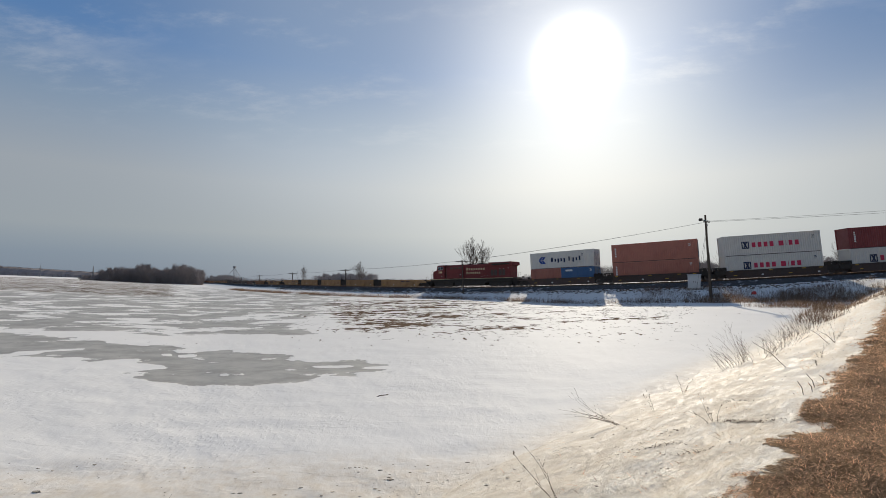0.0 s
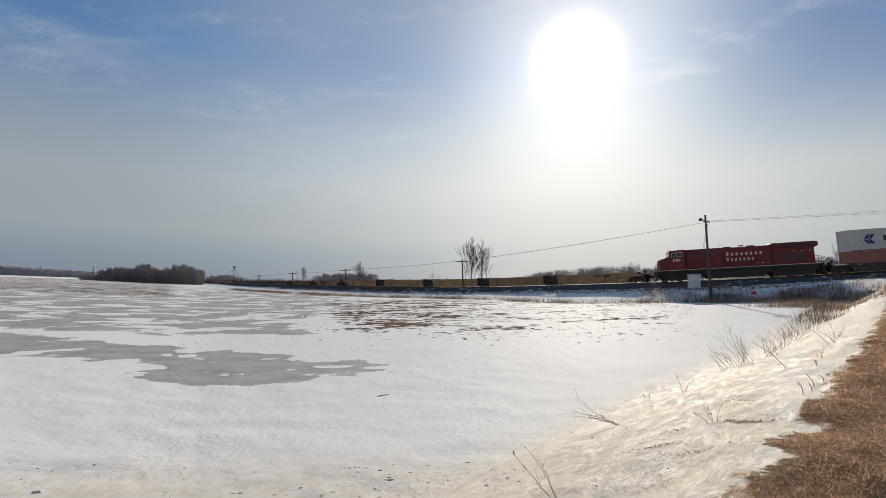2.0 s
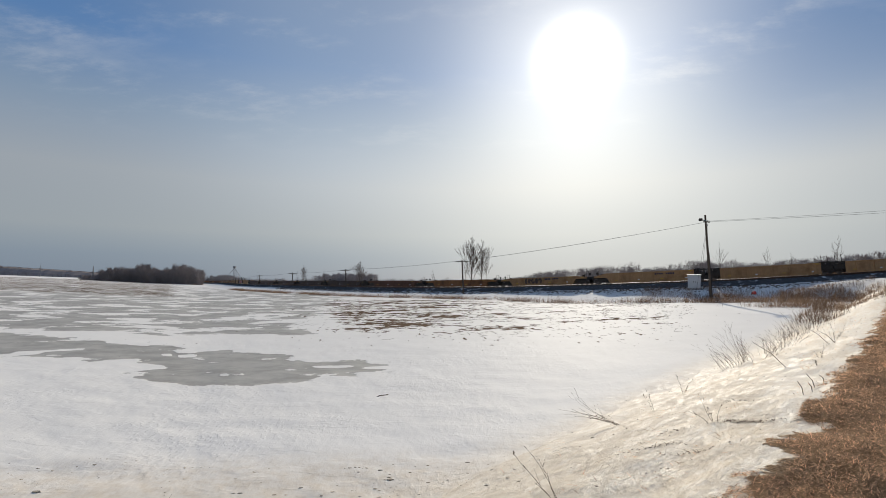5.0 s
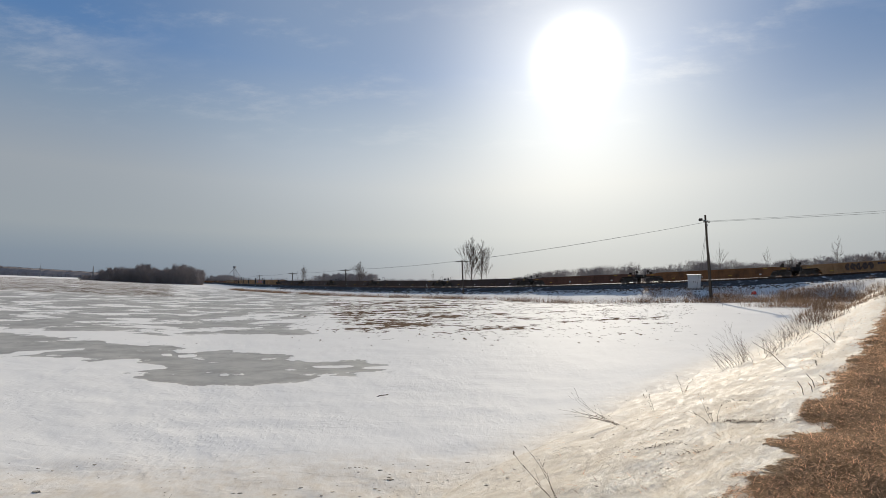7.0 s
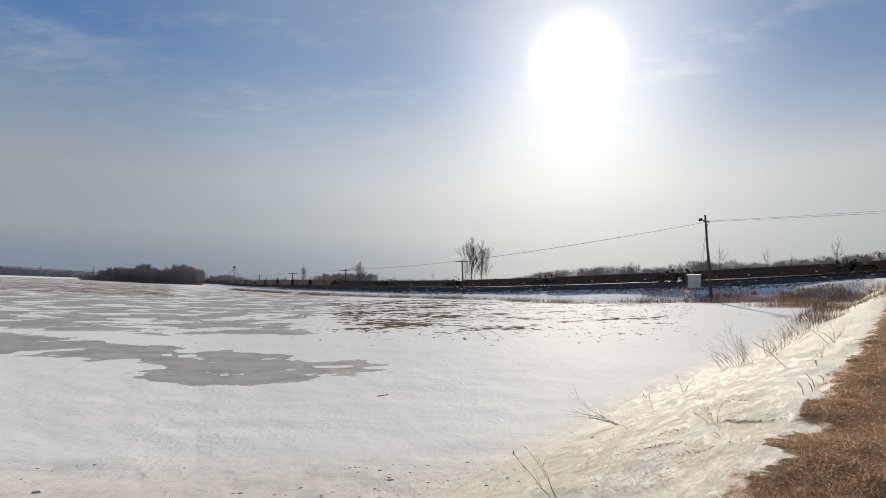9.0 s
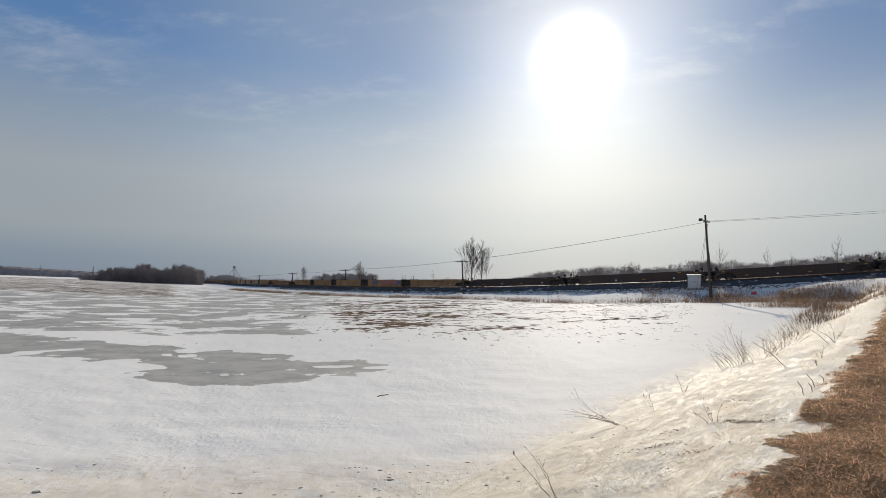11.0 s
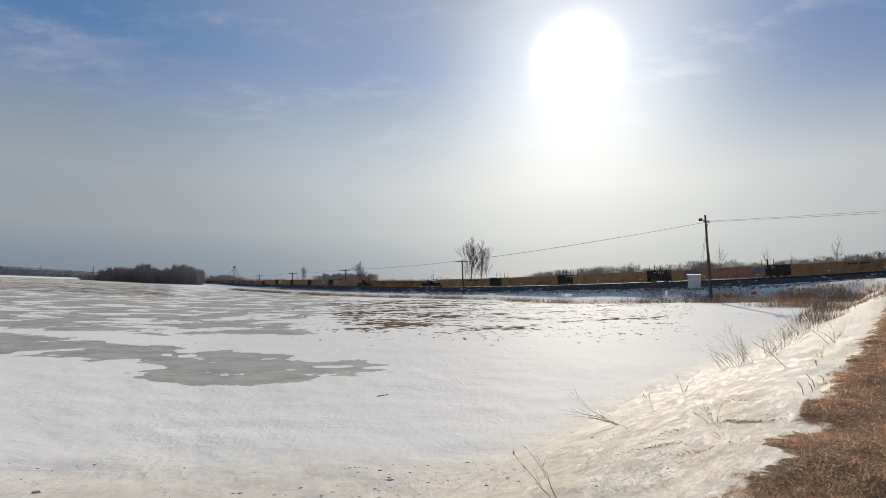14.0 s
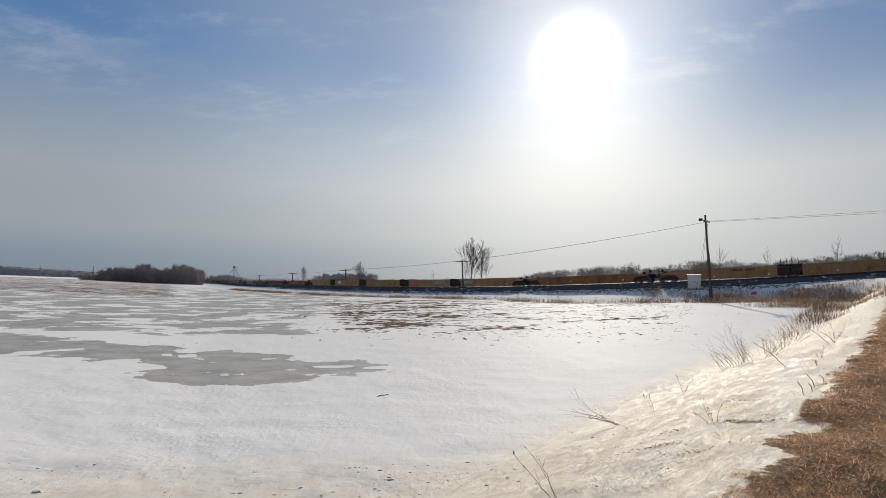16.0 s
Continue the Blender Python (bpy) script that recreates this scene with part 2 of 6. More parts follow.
def ground_material():
    """Wind-blown snow over a frozen field: ice sheets, ploughed soil showing through, sandy snow on the bank, thatch on the shoulder."""
    m = bpy.data.materials.new("snowy_ground")
    m.use_nodes = True
    n = Nodes(m.node_tree)
    at = n.add("ShaderNodeTexCoord").outputs["Object"]
    attr = lambda name: n.add("ShaderNodeAttribute", {"attribute_name": name}).outputs["Fac"]
    ice_bias, soil_bias, bank, thatch = attr("ice"), attr("soil"), attr("bank"), attr("thatch")
    flow = n.mapped(at, (0.50, 0.62, 1.0), (0, 0, 0.10))
    rows = n.mapped(at, (0.28, 0.75, 1.0), (0, 0, -0.2))
    bank_flow = n.mapped(n.mapped(at, (1, 1, 1), (0, 0, 0.785)), (1.1, 0.4, 1.0))
    # colours
    tone = n.noise(at, 0.35, 5.0, 0.6)
    snow = n.mix(tone, (0.745, 0.724, 0.685, 1), (0.83, 0.807, 0.767, 1))
    grit = n.noise(at, 9.0, 6.0, 0.7)
    sand = n.mix(n.noise(bank_flow, 2.2, 7.0, 0.65), (0.76, 0.66, 0.52, 1), (0.93, 0.87, 0.765, 1))
    sand = n.mix(n.ramp(grit, 0.62, 0.72), sand, (0.46, 0.34, 0.22, 1))
    sand = n.mix(n.ramp(n.noise(bank_flow, 0.5, 4.0, 0.6), 0.45, 0.7), sand, (0.87, 0.80, 0.69, 1))
    # fine mottling of the colour, put in for the sparkle of the bank
    sand = n.mix(n.ramp(n.noise(at, 42.0, 4.0, 0.7), 0.60, 0.40, 0.0, 0.3), sand, (0.74, 0.69, 0.62, 1), "MULTIPLY")
    sand = n.mix(n.math("MULTIPLY", n.ramp(n.noise(bank_flow, 7.0, 6.0, 0.7), 0.5, 0.6), 0.6), sand, (0.92, 0.87, 0.78, 1))
    bands = n.noise(n.mapped(n.mapped(at, (1, 1, 1), (0, 0, 0.785)), (1.3, 0.13, 1.0)), 0.9, 5.0, 0.6)
    sand = n.mix(n.ramp(bands, 0.40, 0.66), sand, n.mix(1.0, sand, (0.93, 0.875, 0.80, 1), "MULTIPLY"))
    base = n.mix(bank, snow, sand)
    # ice
    sheet = n.math("ADD", n.math("ADD", n.noise(flow, 0.36, 6.0, 0.60), n.math("MULTIPLY", n.math("SUBTRACT", n.noise(n.mapped(at, (0.5, 1.3, 1.0), (0, 0, 0.1)), 1.1, 5.0, 0.65), 0.5), 0.22)), ice_bias)
    iced = n.ramp(sheet, 0.66, 0.672)
    iced = n.math("MULTIPLY", iced, n.math("SUBTRACT", 1.0, n.math("MULTIPLY", n.ramp(n.noise(n.mapped(at, (0.4, 0.55, 1.0), (0, 0, 0.1)), 1.5, 4.0, 0.6), 0.655, 0.67), 0.85)))
    ice_col = n.mix(n.ramp(n.noise(flow, 1.2, 7.0, 0.68), 0.36, 0.64), (0.31, 0.298, 0.272, 1), (0.425, 0.407, 0.37, 1))
    col = n.mix(iced, base, ice_col)
    # soil ridges
    fine_rows = n.noise(n.mapped(at, (0.62, 0.66, 1.0), (0, 0, -0.25)), 1.6, 6.0, 0.64)
    ridge = n.math("ADD", n.math("ADD", n.math("MULTIPLY", n.noise(rows, 0.5, 4.0, 0.6), 0.5), n.math("MULTIPLY", fine_rows, 0.5)), soil_bias)
    soiled = n.ramp(ridge, 0.694, 0.700)
    flecks = n.math("ADD", n.noise(n.mapped(at, (1.25, 0.3, 1.0), (0, 0, -0.5)), 2.0, 4.0, 0.58), attr("fleck"))
    soiled = n.math("MAXIMUM", soiled, n.ramp(flecks, 0.672, 0.682))
    soil_col = n.mix(n.noise(at, 1.3, 6.0, 0.7), (0.03, 0.018, 0.011, 1), (0.19, 0.115, 0.068, 1))
    col = n.mix(soiled, col, soil_col)
    # grit and stains near the foot of the bank
    gritty = n.math("MULTIPLY", n.math("MULTIPLY", attr("grit"), n.ramp(n.noise(at, 3.0, 7.0, 0.7), 0.38, 0.68)), 0.85)
    col = n.mix(gritty, col, n.mix(grit, (0.38, 0.295, 0.205, 1), (0.70, 0.605, 0.475, 1)))
    col = n.mix(n.math("MULTIPLY", attr("grit"), 0.6), col, (0.76, 0.675, 0.555, 1))
    # thatch of dead grass with snow left in the hollows
    lump = n.noise(at, 1.7, 6.0, 0.62)
    edge = n.ramp(n.math("ADD", n.math("MULTIPLY", thatch, 1.0), n.math("MULTIPLY", n.math("SUBTRACT", lump, 0.5), 1.1)), 0.45, 0.51)
    th_col = n.mix(n.ramp(n.noise(at, 34.0, 6.0, 0.75), 0.3, 0.7), (0.24, 0.155, 0.092, 1), (0.62, 0.43, 0.265, 1))
    th_col = n.mix(n.math("MULTIPLY", n.ramp(n.noise(at, 0.9, 4.0, 0.5), 0.5, 0.75), 0.6), th_col, (0.09, 0.06, 0.04, 1))
    col = n.mix(edge, col, th_col)
    # relief
    drift = n.noise(n.mapped(at, (1.0, 0.6, 1.0)), 1.5, 5.0, 0.6)
    ripple = n.noise(n.mapped(at, (1.0, 0.6, 1.0), (0, 0, 0.2)), 6.5, 4.0, 0.6)
    knobs = n.math("MULTIPLY", n.ramp(n.noise(n.mapped(at, (1.0, 0.75, 1.0)), 6.0, 3.0, 0.5), 0.50, 0.60), n.ramp(n.noise(at, 0.22, 3.0, 0.5), 0.42, 0.58))
    scarp = n.ramp(n.noise(n.mapped(at, (0.35, 0.8, 1.0), (0, 0, 0.15)), 1.6, 4.0, 0.55), 0.50, 0.57)
    crust = n.noise(bank_flow, 13.0, 7.0, 0.7)
    lump_s = n.noise(at, 3.0, 6.0, 0.65)
    relief = n.math("ADD", n.math("MULTIPLY", drift, n.math("SUBTRACT", 0.15, n.math("MULTIPLY", bank, 0.06))), n.math("MULTIPLY", ripple, n.math("ADD", 0.06, n.math("MULTIPLY", n.ramp(n.noise(at, 0.12, 3.0, 0.5), 0.42, 0.6), 0.07))))
    relief = n.math("ADD", relief, n.math("ADD", n.math("MULTIPLY", knobs, 0.035), n.math("MULTIPLY", scarp, n.math("MULTIPLY", n.math("SUBTRACT", 1.0, bank), 0.035))))
    relief = n.math("ADD", relief, n.math("MULTIPLY", n.math("ADD", n.math("MULTIPLY", crust, 0.36), n.math("ADD", n.math("MULTIPLY", lump_s, 0.33), n.math("MULTIPLY", n.noise(at, 34.0, 3.0, 0.6), 0.10))), bank))
    relief = n.math("MULTIPLY", relief, n.math("SUBTRACT", 1.0, n.math("MULTIPLY", iced, 0.93)))
    relief = n.math("ADD", relief, n.math("MULTIPLY", edge, n.math("MULTIPLY", n.noise(at, 20.0, 6.0, 0.75), 1.2)))
    relief = n.math("SUBTRACT", relief, n.math("MULTIPLY", soiled, 0.25))
    b = n.add("ShaderNodeBump", None, Strength=0.8, Distance=0.16, Height=relief)
    rough = n.math("SUBTRACT", 0.70, n.math("MULTIPLY", iced, 0.10))
    rough = n.math("SUBTRACT", rough, n.math("MULTIPLY", n.math("MULTIPLY", bank, n.math("SUBTRACT", 1.0, edge)), 0.06))
    glazed = n.math("MULTIPLY", n.math("MULTIPLY", bank, n.math("SUBTRACT", 1.0, edge)), n.ramp(n.noise(bank_flow, 5.0, 6.0, 0.7), 0.48, 0.62))
    rough = n.math("SUBTRACT", rough, n.math("MULTIPLY", glazed, 0.24))
    rough = n.math("ADD", rough, n.math("MULTIPLY", n.math("ADD", edge, soiled, True), 0.3))
    s = n.add("ShaderNodeBsdfPrincipled", None, Base_Color=col, Roughness=rough, Normal=b, Specular_IOR_Level=n.math("ADD", n.math("ADD", 0.05, n.math("MULTIPLY", iced, 0.12)), n.math("MULTIPLY", glazed, 0.24)))
    n.add("ShaderNodeOutputMaterial", None, Surface=s)
    return m


GROUND = ground_material()

# ---- the railway's line: headings along it, metres from a point on it, and the height of its rails ----
LINE_S = (-1100, -700, -400, -200, -120, -80, -40, -10, 10, 25, 40, 55, 70, 85, 100, 120, 560)
LINE_PSI = (2.68, 2.6804, 2.5802, 2.6571, 2.5716, 2.478, 2.4754, 2.259, 2.2688, 2.3004, 2.3329, 1.9005, 1.7049, 1.6643, 1.6224, 1.58, 1.54)
S = np.arange(-1100, 561, 1.0)
_psi = np.interp(S, LINE_S, LINE_PSI)
_psi = np.convolve(np.pad(_psi, 4, mode="edge"), np.ones(9) / 9, "valid")
_dx, _dy = np.sin(_psi), np.cos(_psi)
LX = np.concatenate([[0], np.cumsum((_dx[1:] + _dx[:-1]) / 2)])
LY = np.concatenate([[0], np.cumsum((_dy[1:] + _dy[:-1]) / 2)])
LX, LY = LX - LX[1100] - 2.51, LY - LY[1100] + 101.95
RAIL_S = (-1100, -600, -300, -90, -41, 1, 20, 40, 55, 70, 85, 105, 560)
RAIL_Z = (3.6, 3.45, 3.2, 2.75, 2.6, 2.46, 2.74, 3.34, 3.88, 4.74, 5.8, 6.7, 6.75)
LZ = np.convolve(np.pad(np.interp(S, RAIL_S, RAIL_Z), 10, mode="edge"), np.ones(21) / 21, "valid")


def on_line(s, side=0.0, up=0.0):
    """A point of the railway: s along it, side metres to the left of travel, up over the rail's head."""
    x, y, z, a = (float(np.interp(s, S, v)) for v in (LX, LY, LZ, _psi))
    return Vector((x - math.cos(a) * side, y + math.sin(a) * side, z + up))


# ---- ground ----
def value_noise(x, y, seed=0):
    xi, yi = np.floor(x).astype(np.int64), np.floor(y).astype(np.int64)
    fx, fy = x - xi, y - yi
    fx, fy = fx * fx * (3 - 2 * fx), fy * fy * (3 - 2 * fy)

    def h(a, b):
        v = (a * 374761393 + b * 668265263 + seed * 974634777) & 0x7FFFFFFF
        v = ((v ^ (v >> 13)) * 1274126177) & 0x7FFFFFFF
        return ((v ^ (v >> 16)) & 0xFFFF) / 65535.0
    a, b, c, d = h(xi, yi), h(xi + 1, yi), h(xi, yi + 1), h(xi + 1, yi + 1)
    return (a * (1 - fx) + b * fx) * (1 - fy) + (c * (1 - fx) + d * fx) * fy


def fractal(x, y, octaves=4, seed=0):
    total, amp = 0, 0.5
    for i in range(octaves):
        total = total + amp * value_noise(x * 2 ** i, y * 2 ** i, seed + i)
        amp *= 0.5
    return total


RISE_AT = (-1.6, -1.21, -0.966, -0.781, -0.522, -0.227, 0.0, 0.266, 0.586, 0.759, 0.966, 1.25, 1.6)
RISE = (0.030, 0.027, 0.0185, 0.0123, 0.0012, 0.0, 0.0, 0.002, 0.0148, 0.021, 0.0296, 0.037, 0.04)


def smooth(v, a, b):
    t = np.clip((v - a) / (b - a), 0, 1)
    return t * t * (3 - 2 * t)


def line_distance(x, y):
    """The distance to the railway and the place along it, for arrays."""
    best, where = np.full(x.shape, 1e9), np.zeros(x.shape)
    for s in range(-1096, 556, 4):
        d = (x - LX[s + 1100]) ** 2 + (y - LY[s + 1100]) ** 2
        near = d < best
        best[near], where[near] = d[near], s
    i = (where + 1100).astype(int)
    along = (x - LX[i]) * np.sin(_psi[i]) + (y - LY[i]) * np.cos(_psi[i])
    side = -(x - LX[i]) * np.cos(_psi[i]) + (y - LY[i]) * np.sin(_psi[i])
    far = best > 400
    return np.where(far, np.sqrt(best), np.abs(side)), where + np.where(far, 0, along), side


def bank_axes(x, y):
    return (x + y) * 0.70711, (x - y) * 0.70711


def ground_z(x, y):
    x, y = np.atleast_1d(np.asarray(x, float)), np.atleast_1d(np.asarray(y, float))
    xi = x / np.maximum(np.abs(y), 8.0)
    z = np.interp(xi, RISE_AT, RISE) * np.clip(y, 0, 1400)
    z = z + (fractal(x * 0.06, y * 0.06, 3, 5) - 0.44) * 0.35
    r = np.hypot(x, y)
    z = z + (fractal(x * 0.9, y * 1.7, 3, 9) - 0.44) * 0.10 * smooth(-r, -60, -15)
    u, w = bank_axes(x, y)
    crest = np.interp(u, (-80, 42, 88, 100), (1.9, 1.85, 4.2, 4.5))
    wob = (fractal(u * 0.25, w * 0.2, 3, 21) - 0.44) * 1.2
    k = smooth(w + wob, -6.6, -0.6) * 0.55 + np.clip((w + wob + 6.1) / 5.2, 0, 1) * 0.45
    k = k * (1 - smooth(w, 9, 15)) * smooth(u, -400, -300) * (1 - smooth(u, 104, 125))
    lumps = (fractal(u * 0.8, w * 1.6, 4, 31) - 0.46) * 0.24 * smooth(w, -6, -2.5) * (1 - smooth(w, 0.5, 2))
    bank = crest * k + lumps
    bank = bank - 0.5 * (1 - smooth(k, 0.0, 0.16))
    z = 0.5 * (z + bank + np.sqrt((z - bank) ** 2 + 0.02))
    d, s, side = line_distance(x, y)
    bed = np.interp(s, S, LZ) - 0.85
    z = z + 1.9 * smooth(side, 4, 18) * (d < 1600)
    ramp = np.interp(s, (-200, 20, 55), (0.5, 0.5, 0.2))
    z = z + ramp * (1 - smooth(d, 11, 48)) * smooth(-w, 3.5, 7.5) * (side < 0)
    shelf = smooth(s, 57, 70) * (side < 0)
    bed = bed + 0.12 * shelf
    e = d - 4.6 * shelf * smooth(d, 3.4, 8.5)
    hold = 1 - (0.5 * smooth(e, 3.4, 12.0) + 0.5 * np.clip((e - 3.6) / 7.6, 0, 1))
    z = z * (1 - hold) + bed * hold
    return z


def at_ground(x, y):
    return float(ground_z(x, y)[0])


EDGE_U = (0.0, 4.6, 5.2, 5.9, 6.3, 6.9, 7.35, 7.9, 8.8, 9.8, 12.6, 16.8, 33.0)
EDGE_W = (-1.2, -1.08, -0.94, -0.72, -1.12, -1.0, -0.62, -0.96, -0.95, -0.75, -0.9, -0.82, -0.72)


def thatch_at(u, w):
    """How thick the dead grass lies on the shoulder, by its ragged edge along the bank."""
    return smooth(w - np.interp(u, EDGE_U, EDGE_W) + (fractal(u * 0.9, w * 0.9, 3, 77) - 0.44) * 0.45, -0.9, 0.9)


def lobe(x, y, cx, cy, rx, ry, turn):
    """1 in the middle of a tilted ellipse, 0 on its rim, below 0 outside it."""
    c, n = math.cos(radians(turn)), math.sin(radians(turn))
    a, b = ((x - cx) * c + (y - cy) * n) / rx, (-(x - cx) * n + (y - cy) * c) / ry
    return np.clip(1 - a * a - b * b, -1.5, 1)


def make_ground():
    az = np.concatenate([np.arange(-180, -55, 3.0), np.arange(-55, 55, 0.22), np.arange(55, 180, 3.0)])
    rad = 0.6 * 1.0225 ** np.arange(0, 402)
    A, R = np.meshgrid(np.radians(az), rad)
    x, y = (R * np.sin(A)).ravel(), (R * np.cos(A)).ravel()
    z = ground_z(x, y)
    na, nr = len(az), len(rad)
    verts = np.column_stack([x, y, z])
    centre = len(verts)
    verts = np.vstack([verts, [0, 0, at_ground(0, 0)]])
    i = np.arange(nr - 1)[:, None] * na + np.arange(na)[None, :]
    j = np.arange(nr - 1)[:, None] * na + (np.arange(na)[None, :] + 1) % na
    quads = np.stack([i, i + na, j + na, j], -1).reshape(-1, 4)[:, ::-1]
    faces = quads.tolist() + [(k, centre, (k + 1) % na) for k in range(na)]
    me = bpy.data.meshes.new("ground")
    me.from_pydata(verts.tolist(), [], faces)
    me.shade_smooth()
    ob = tagged(new("ground", me), "snow-covered frozen field with grey ice sheets and bare soil streaks", "ground", kind="structure")
    me.materials.append(GROUND)
    vx, vy = verts[:, 0], verts[:, 1]
    u, w = bank_axes(vx, vy)
    d, s, side = line_distance(vx, vy)
    wob = (fractal(u * 0.25, w * 0.2, 3, 21) - 0.44) * 1.2
    bank = smooth(w + wob, -6.9, -4.6) * (1 - smooth(u, 60, 85))
    thatch = thatch_at(u, w) * (1 - smooth(u, 75, 95))
    # ice: one large sheet, and a wide broken stretch beyond it
    sheet = np.full(vx.shape, -1.5)
    for one in ((-9.6, 20.5, 5.3, 3.2, -22), (-9.5, 18.0, 2.3, 1.5, 0), (-4.2, 20.1, 2.5, 2.0, 8), (-21.5, 23.9, 10.0, 3.3, -14), (-13.5, 34.0, 5.0, 1.6, -20)):
        sheet = np.maximum(sheet, lobe(vx, vy, *one))
    sheet = 0.155 + 0.22 * sheet
    # tongues of snow blown over it
    for one in ((-19.0, 22.4, 2.0, 0.5, 55), (-13.9, 19.3, 2.4, 0.8, 0), (-17.5, 30.4, 7.0, 1.9, -4), (-29.6, 33.0, 5.0, 2.6, -10), (-3.4, 20.1, 2.4, 0.22, 4), (-12.6, 22.6, 1.0, 0.2, 0)):
        sheet = sheet - 0.42 * smooth(lobe(vx, vy, *one), -0.3, 0.5)
    broad = (0.315 - 0.07 * smooth(vy, 80, 200)) * smooth(-vx - 0.16 * vy, 0, 8) * smooth(vy, 24, 34) * (1 - smooth(vy, 220, 380))
    ice = np.maximum(sheet, broad * smooth(vy, 27, 33) - 0.12)
    ice = np.where((w > -8) | (vy < 5) | (d < 12), -1.0, ice)
    xi = vx / np.maximum(vy, 5)
    soil = 0.284 * smooth(vy, 26, 36) * (1 - smooth(vy, 75, 110)) * smooth(xi, -0.36, -0.22) * (1 - 0.22 * smooth(xi, -0.05, 0.3)) * (1 - smooth(xi, 0.46, 0.56))
    soil = np.maximum(soil, 0.29 * smooth(-xi, 0.45, 0.62) * smooth(vy, 70, 110) * (1 - smooth(vy, 500, 900)))
    soil = np.where((w > -7.5) | (d < 12) | (vy < 10), -1.0, soil - 0.10)
    grit = smooth(-np.hypot(vx * 0.5, vy), -10.8, -8.0) * (1 - smooth(w, -3.5, -1.5))
    grit = np.maximum(grit, 0.5 * smooth(w, -7.5, -5.5) * (1 - smooth(w, -3.0, -1.5)) * smooth(-u, -40, -15))
    grit = np.maximum(grit, 0.95 * np.exp(-((w + 4.35) / 0.5) ** 2) * (1 - smooth(u, 8, 14)))
    fleck = 0.068 * smooth(vy, 24, 30) * (1 - smooth(vy, 70, 95)) * smooth(xi, -0.42, -0.3) * (1 - smooth(xi, 0.48, 0.6)) * (0.55 + 0.9 * fractal(vx * 0.07, vy * 0.07, 2, 44))
    fleck = np.where((w > -8) | (d < 13) | (vy < 24), -1.0, fleck - 0.03)
    for name, value in (("fleck", fleck), ("grit", grit), ("ice", ice), ("soil", soil), ("bank", bank), ("thatch", thatch)):
        a = me.attributes.new(name, "FLOAT", "POINT")
        a.data.foreach_set("value", value.astype(np.float32))
    return ob


make_ground()


# ---- mesh helpers ----
class Shape:
    """Collects vertices and faces of one mesh."""

    def __init__(self):
        self.v, self.f = [], []

    def box(self, x0, x1, y0, y1, z0, z1, c=0.0):
        """A box with chamfered long edges where c is given."""
        if c <= 0:
            b = len(self.v)
            self.v += [(x, y, z) for x in (x0, x1) for y in (y0, y1) for z in (z0, z1)]
            self.f += [tuple(b + k for k in q) for q in ((0, 1, 3, 2), (4, 6, 7, 5), (0, 4, 5, 1), (2, 3, 7, 6), (0, 2, 6, 4), (1, 5, 7, 3))]
            return self
        ring = [(y0 + c, z0), (y1 - c, z0), (y1, z0 + c), (y1, z1 - c), (y1 - c, z1), (y0 + c, z1), (y0, z1 - c), (y0, z0 + c)]
        return self.prism([(a, b) for a, b in ring], x0, x1)

    def prism(self, outline, x0, x1):
        """An outline in y, z drawn out along x."""
        b, n = len(self.v), len(outline)
        self.v += [(x0, y, z) for y, z in outline] + [(x1, y, z) for y, z in outline]
        self.f += [(b + k, b + (k + 1) % n, b + n + (k + 1) % n, b + n + k) for k in range(n)]
        self.f += [tuple(b + k for k in range(n))[::-1], tuple(b + n + k for k in range(n))]
        return self

    def side(self, outline, y0, y1):
        """An outline in x, z drawn out along y."""
        b, n = len(self.v), len(outline)
        self.v += [(x, y0, z) for x, z in outline] + [(x, y1, z) for x, z in outline]
        self.f += [(b + k, b + n + k, b + n + (k + 1) % n, b + (k + 1) % n) for k in range(n)]
        self.f += [tuple(b + k for k in range(n)), tuple(b + n + k for k in range(n))[::-1]]
        return self

    def tube(self, p, q, r0, r1=None, n=6, cap=True):
        p, q = Vector(p), Vector(q)
        r1 = r0 if r1 is None else r1
        d = (q - p)
        if d.length < 1e-6:
            return self
        d.normalize()
        a = d.orthogonal().normalized()
        c = d.cross(a)
        b = len(self.v)
        for o, r in ((p, r0), (q, r1)):
            for k in range(n):
                t = 2 * math.pi * k / n
                self.v.append(tuple(o + a * (r * math.cos(t)) + c * (r * math.sin(t))))
        self.f += [(b + k, b + (k + 1) % n, b + n + (k + 1) % n, b + n + k) for k in range(n)]
        if cap:
            self.f += [tuple(b + k for k in range(n))[::-1], tuple(b + n + k for k in range(n))]
        return self

    def tri(self, a, b, c):
        k = len(self.v)
        self.v += [tuple(a), tuple(b), tuple(c)]
        self.f.append((k, k + 1, k + 2))
        return self

    def mesh(self, name, mat, bevel=0.0):
        me = bpy.data.meshes.new(name)
        me.from_pydata(self.v, [], self.f)
        bm = bmesh.new()
        bm.from_mesh(me)
        if len(self.f) < 20000:
            bmesh.ops.recalc_face_normals(bm, faces=bm.faces)
        if bevel:
            bmesh.ops.bevel(bm, geom=[e for e in bm.edges if len(e.link_faces) == 2 and e.calc_face_angle(0) > 0.6], offset=bevel, segments=2, affect="EDGES", profile=0.6)
        bm.to_mesh(me)
        bm.free()
        me.materials.append(mat)
        return me


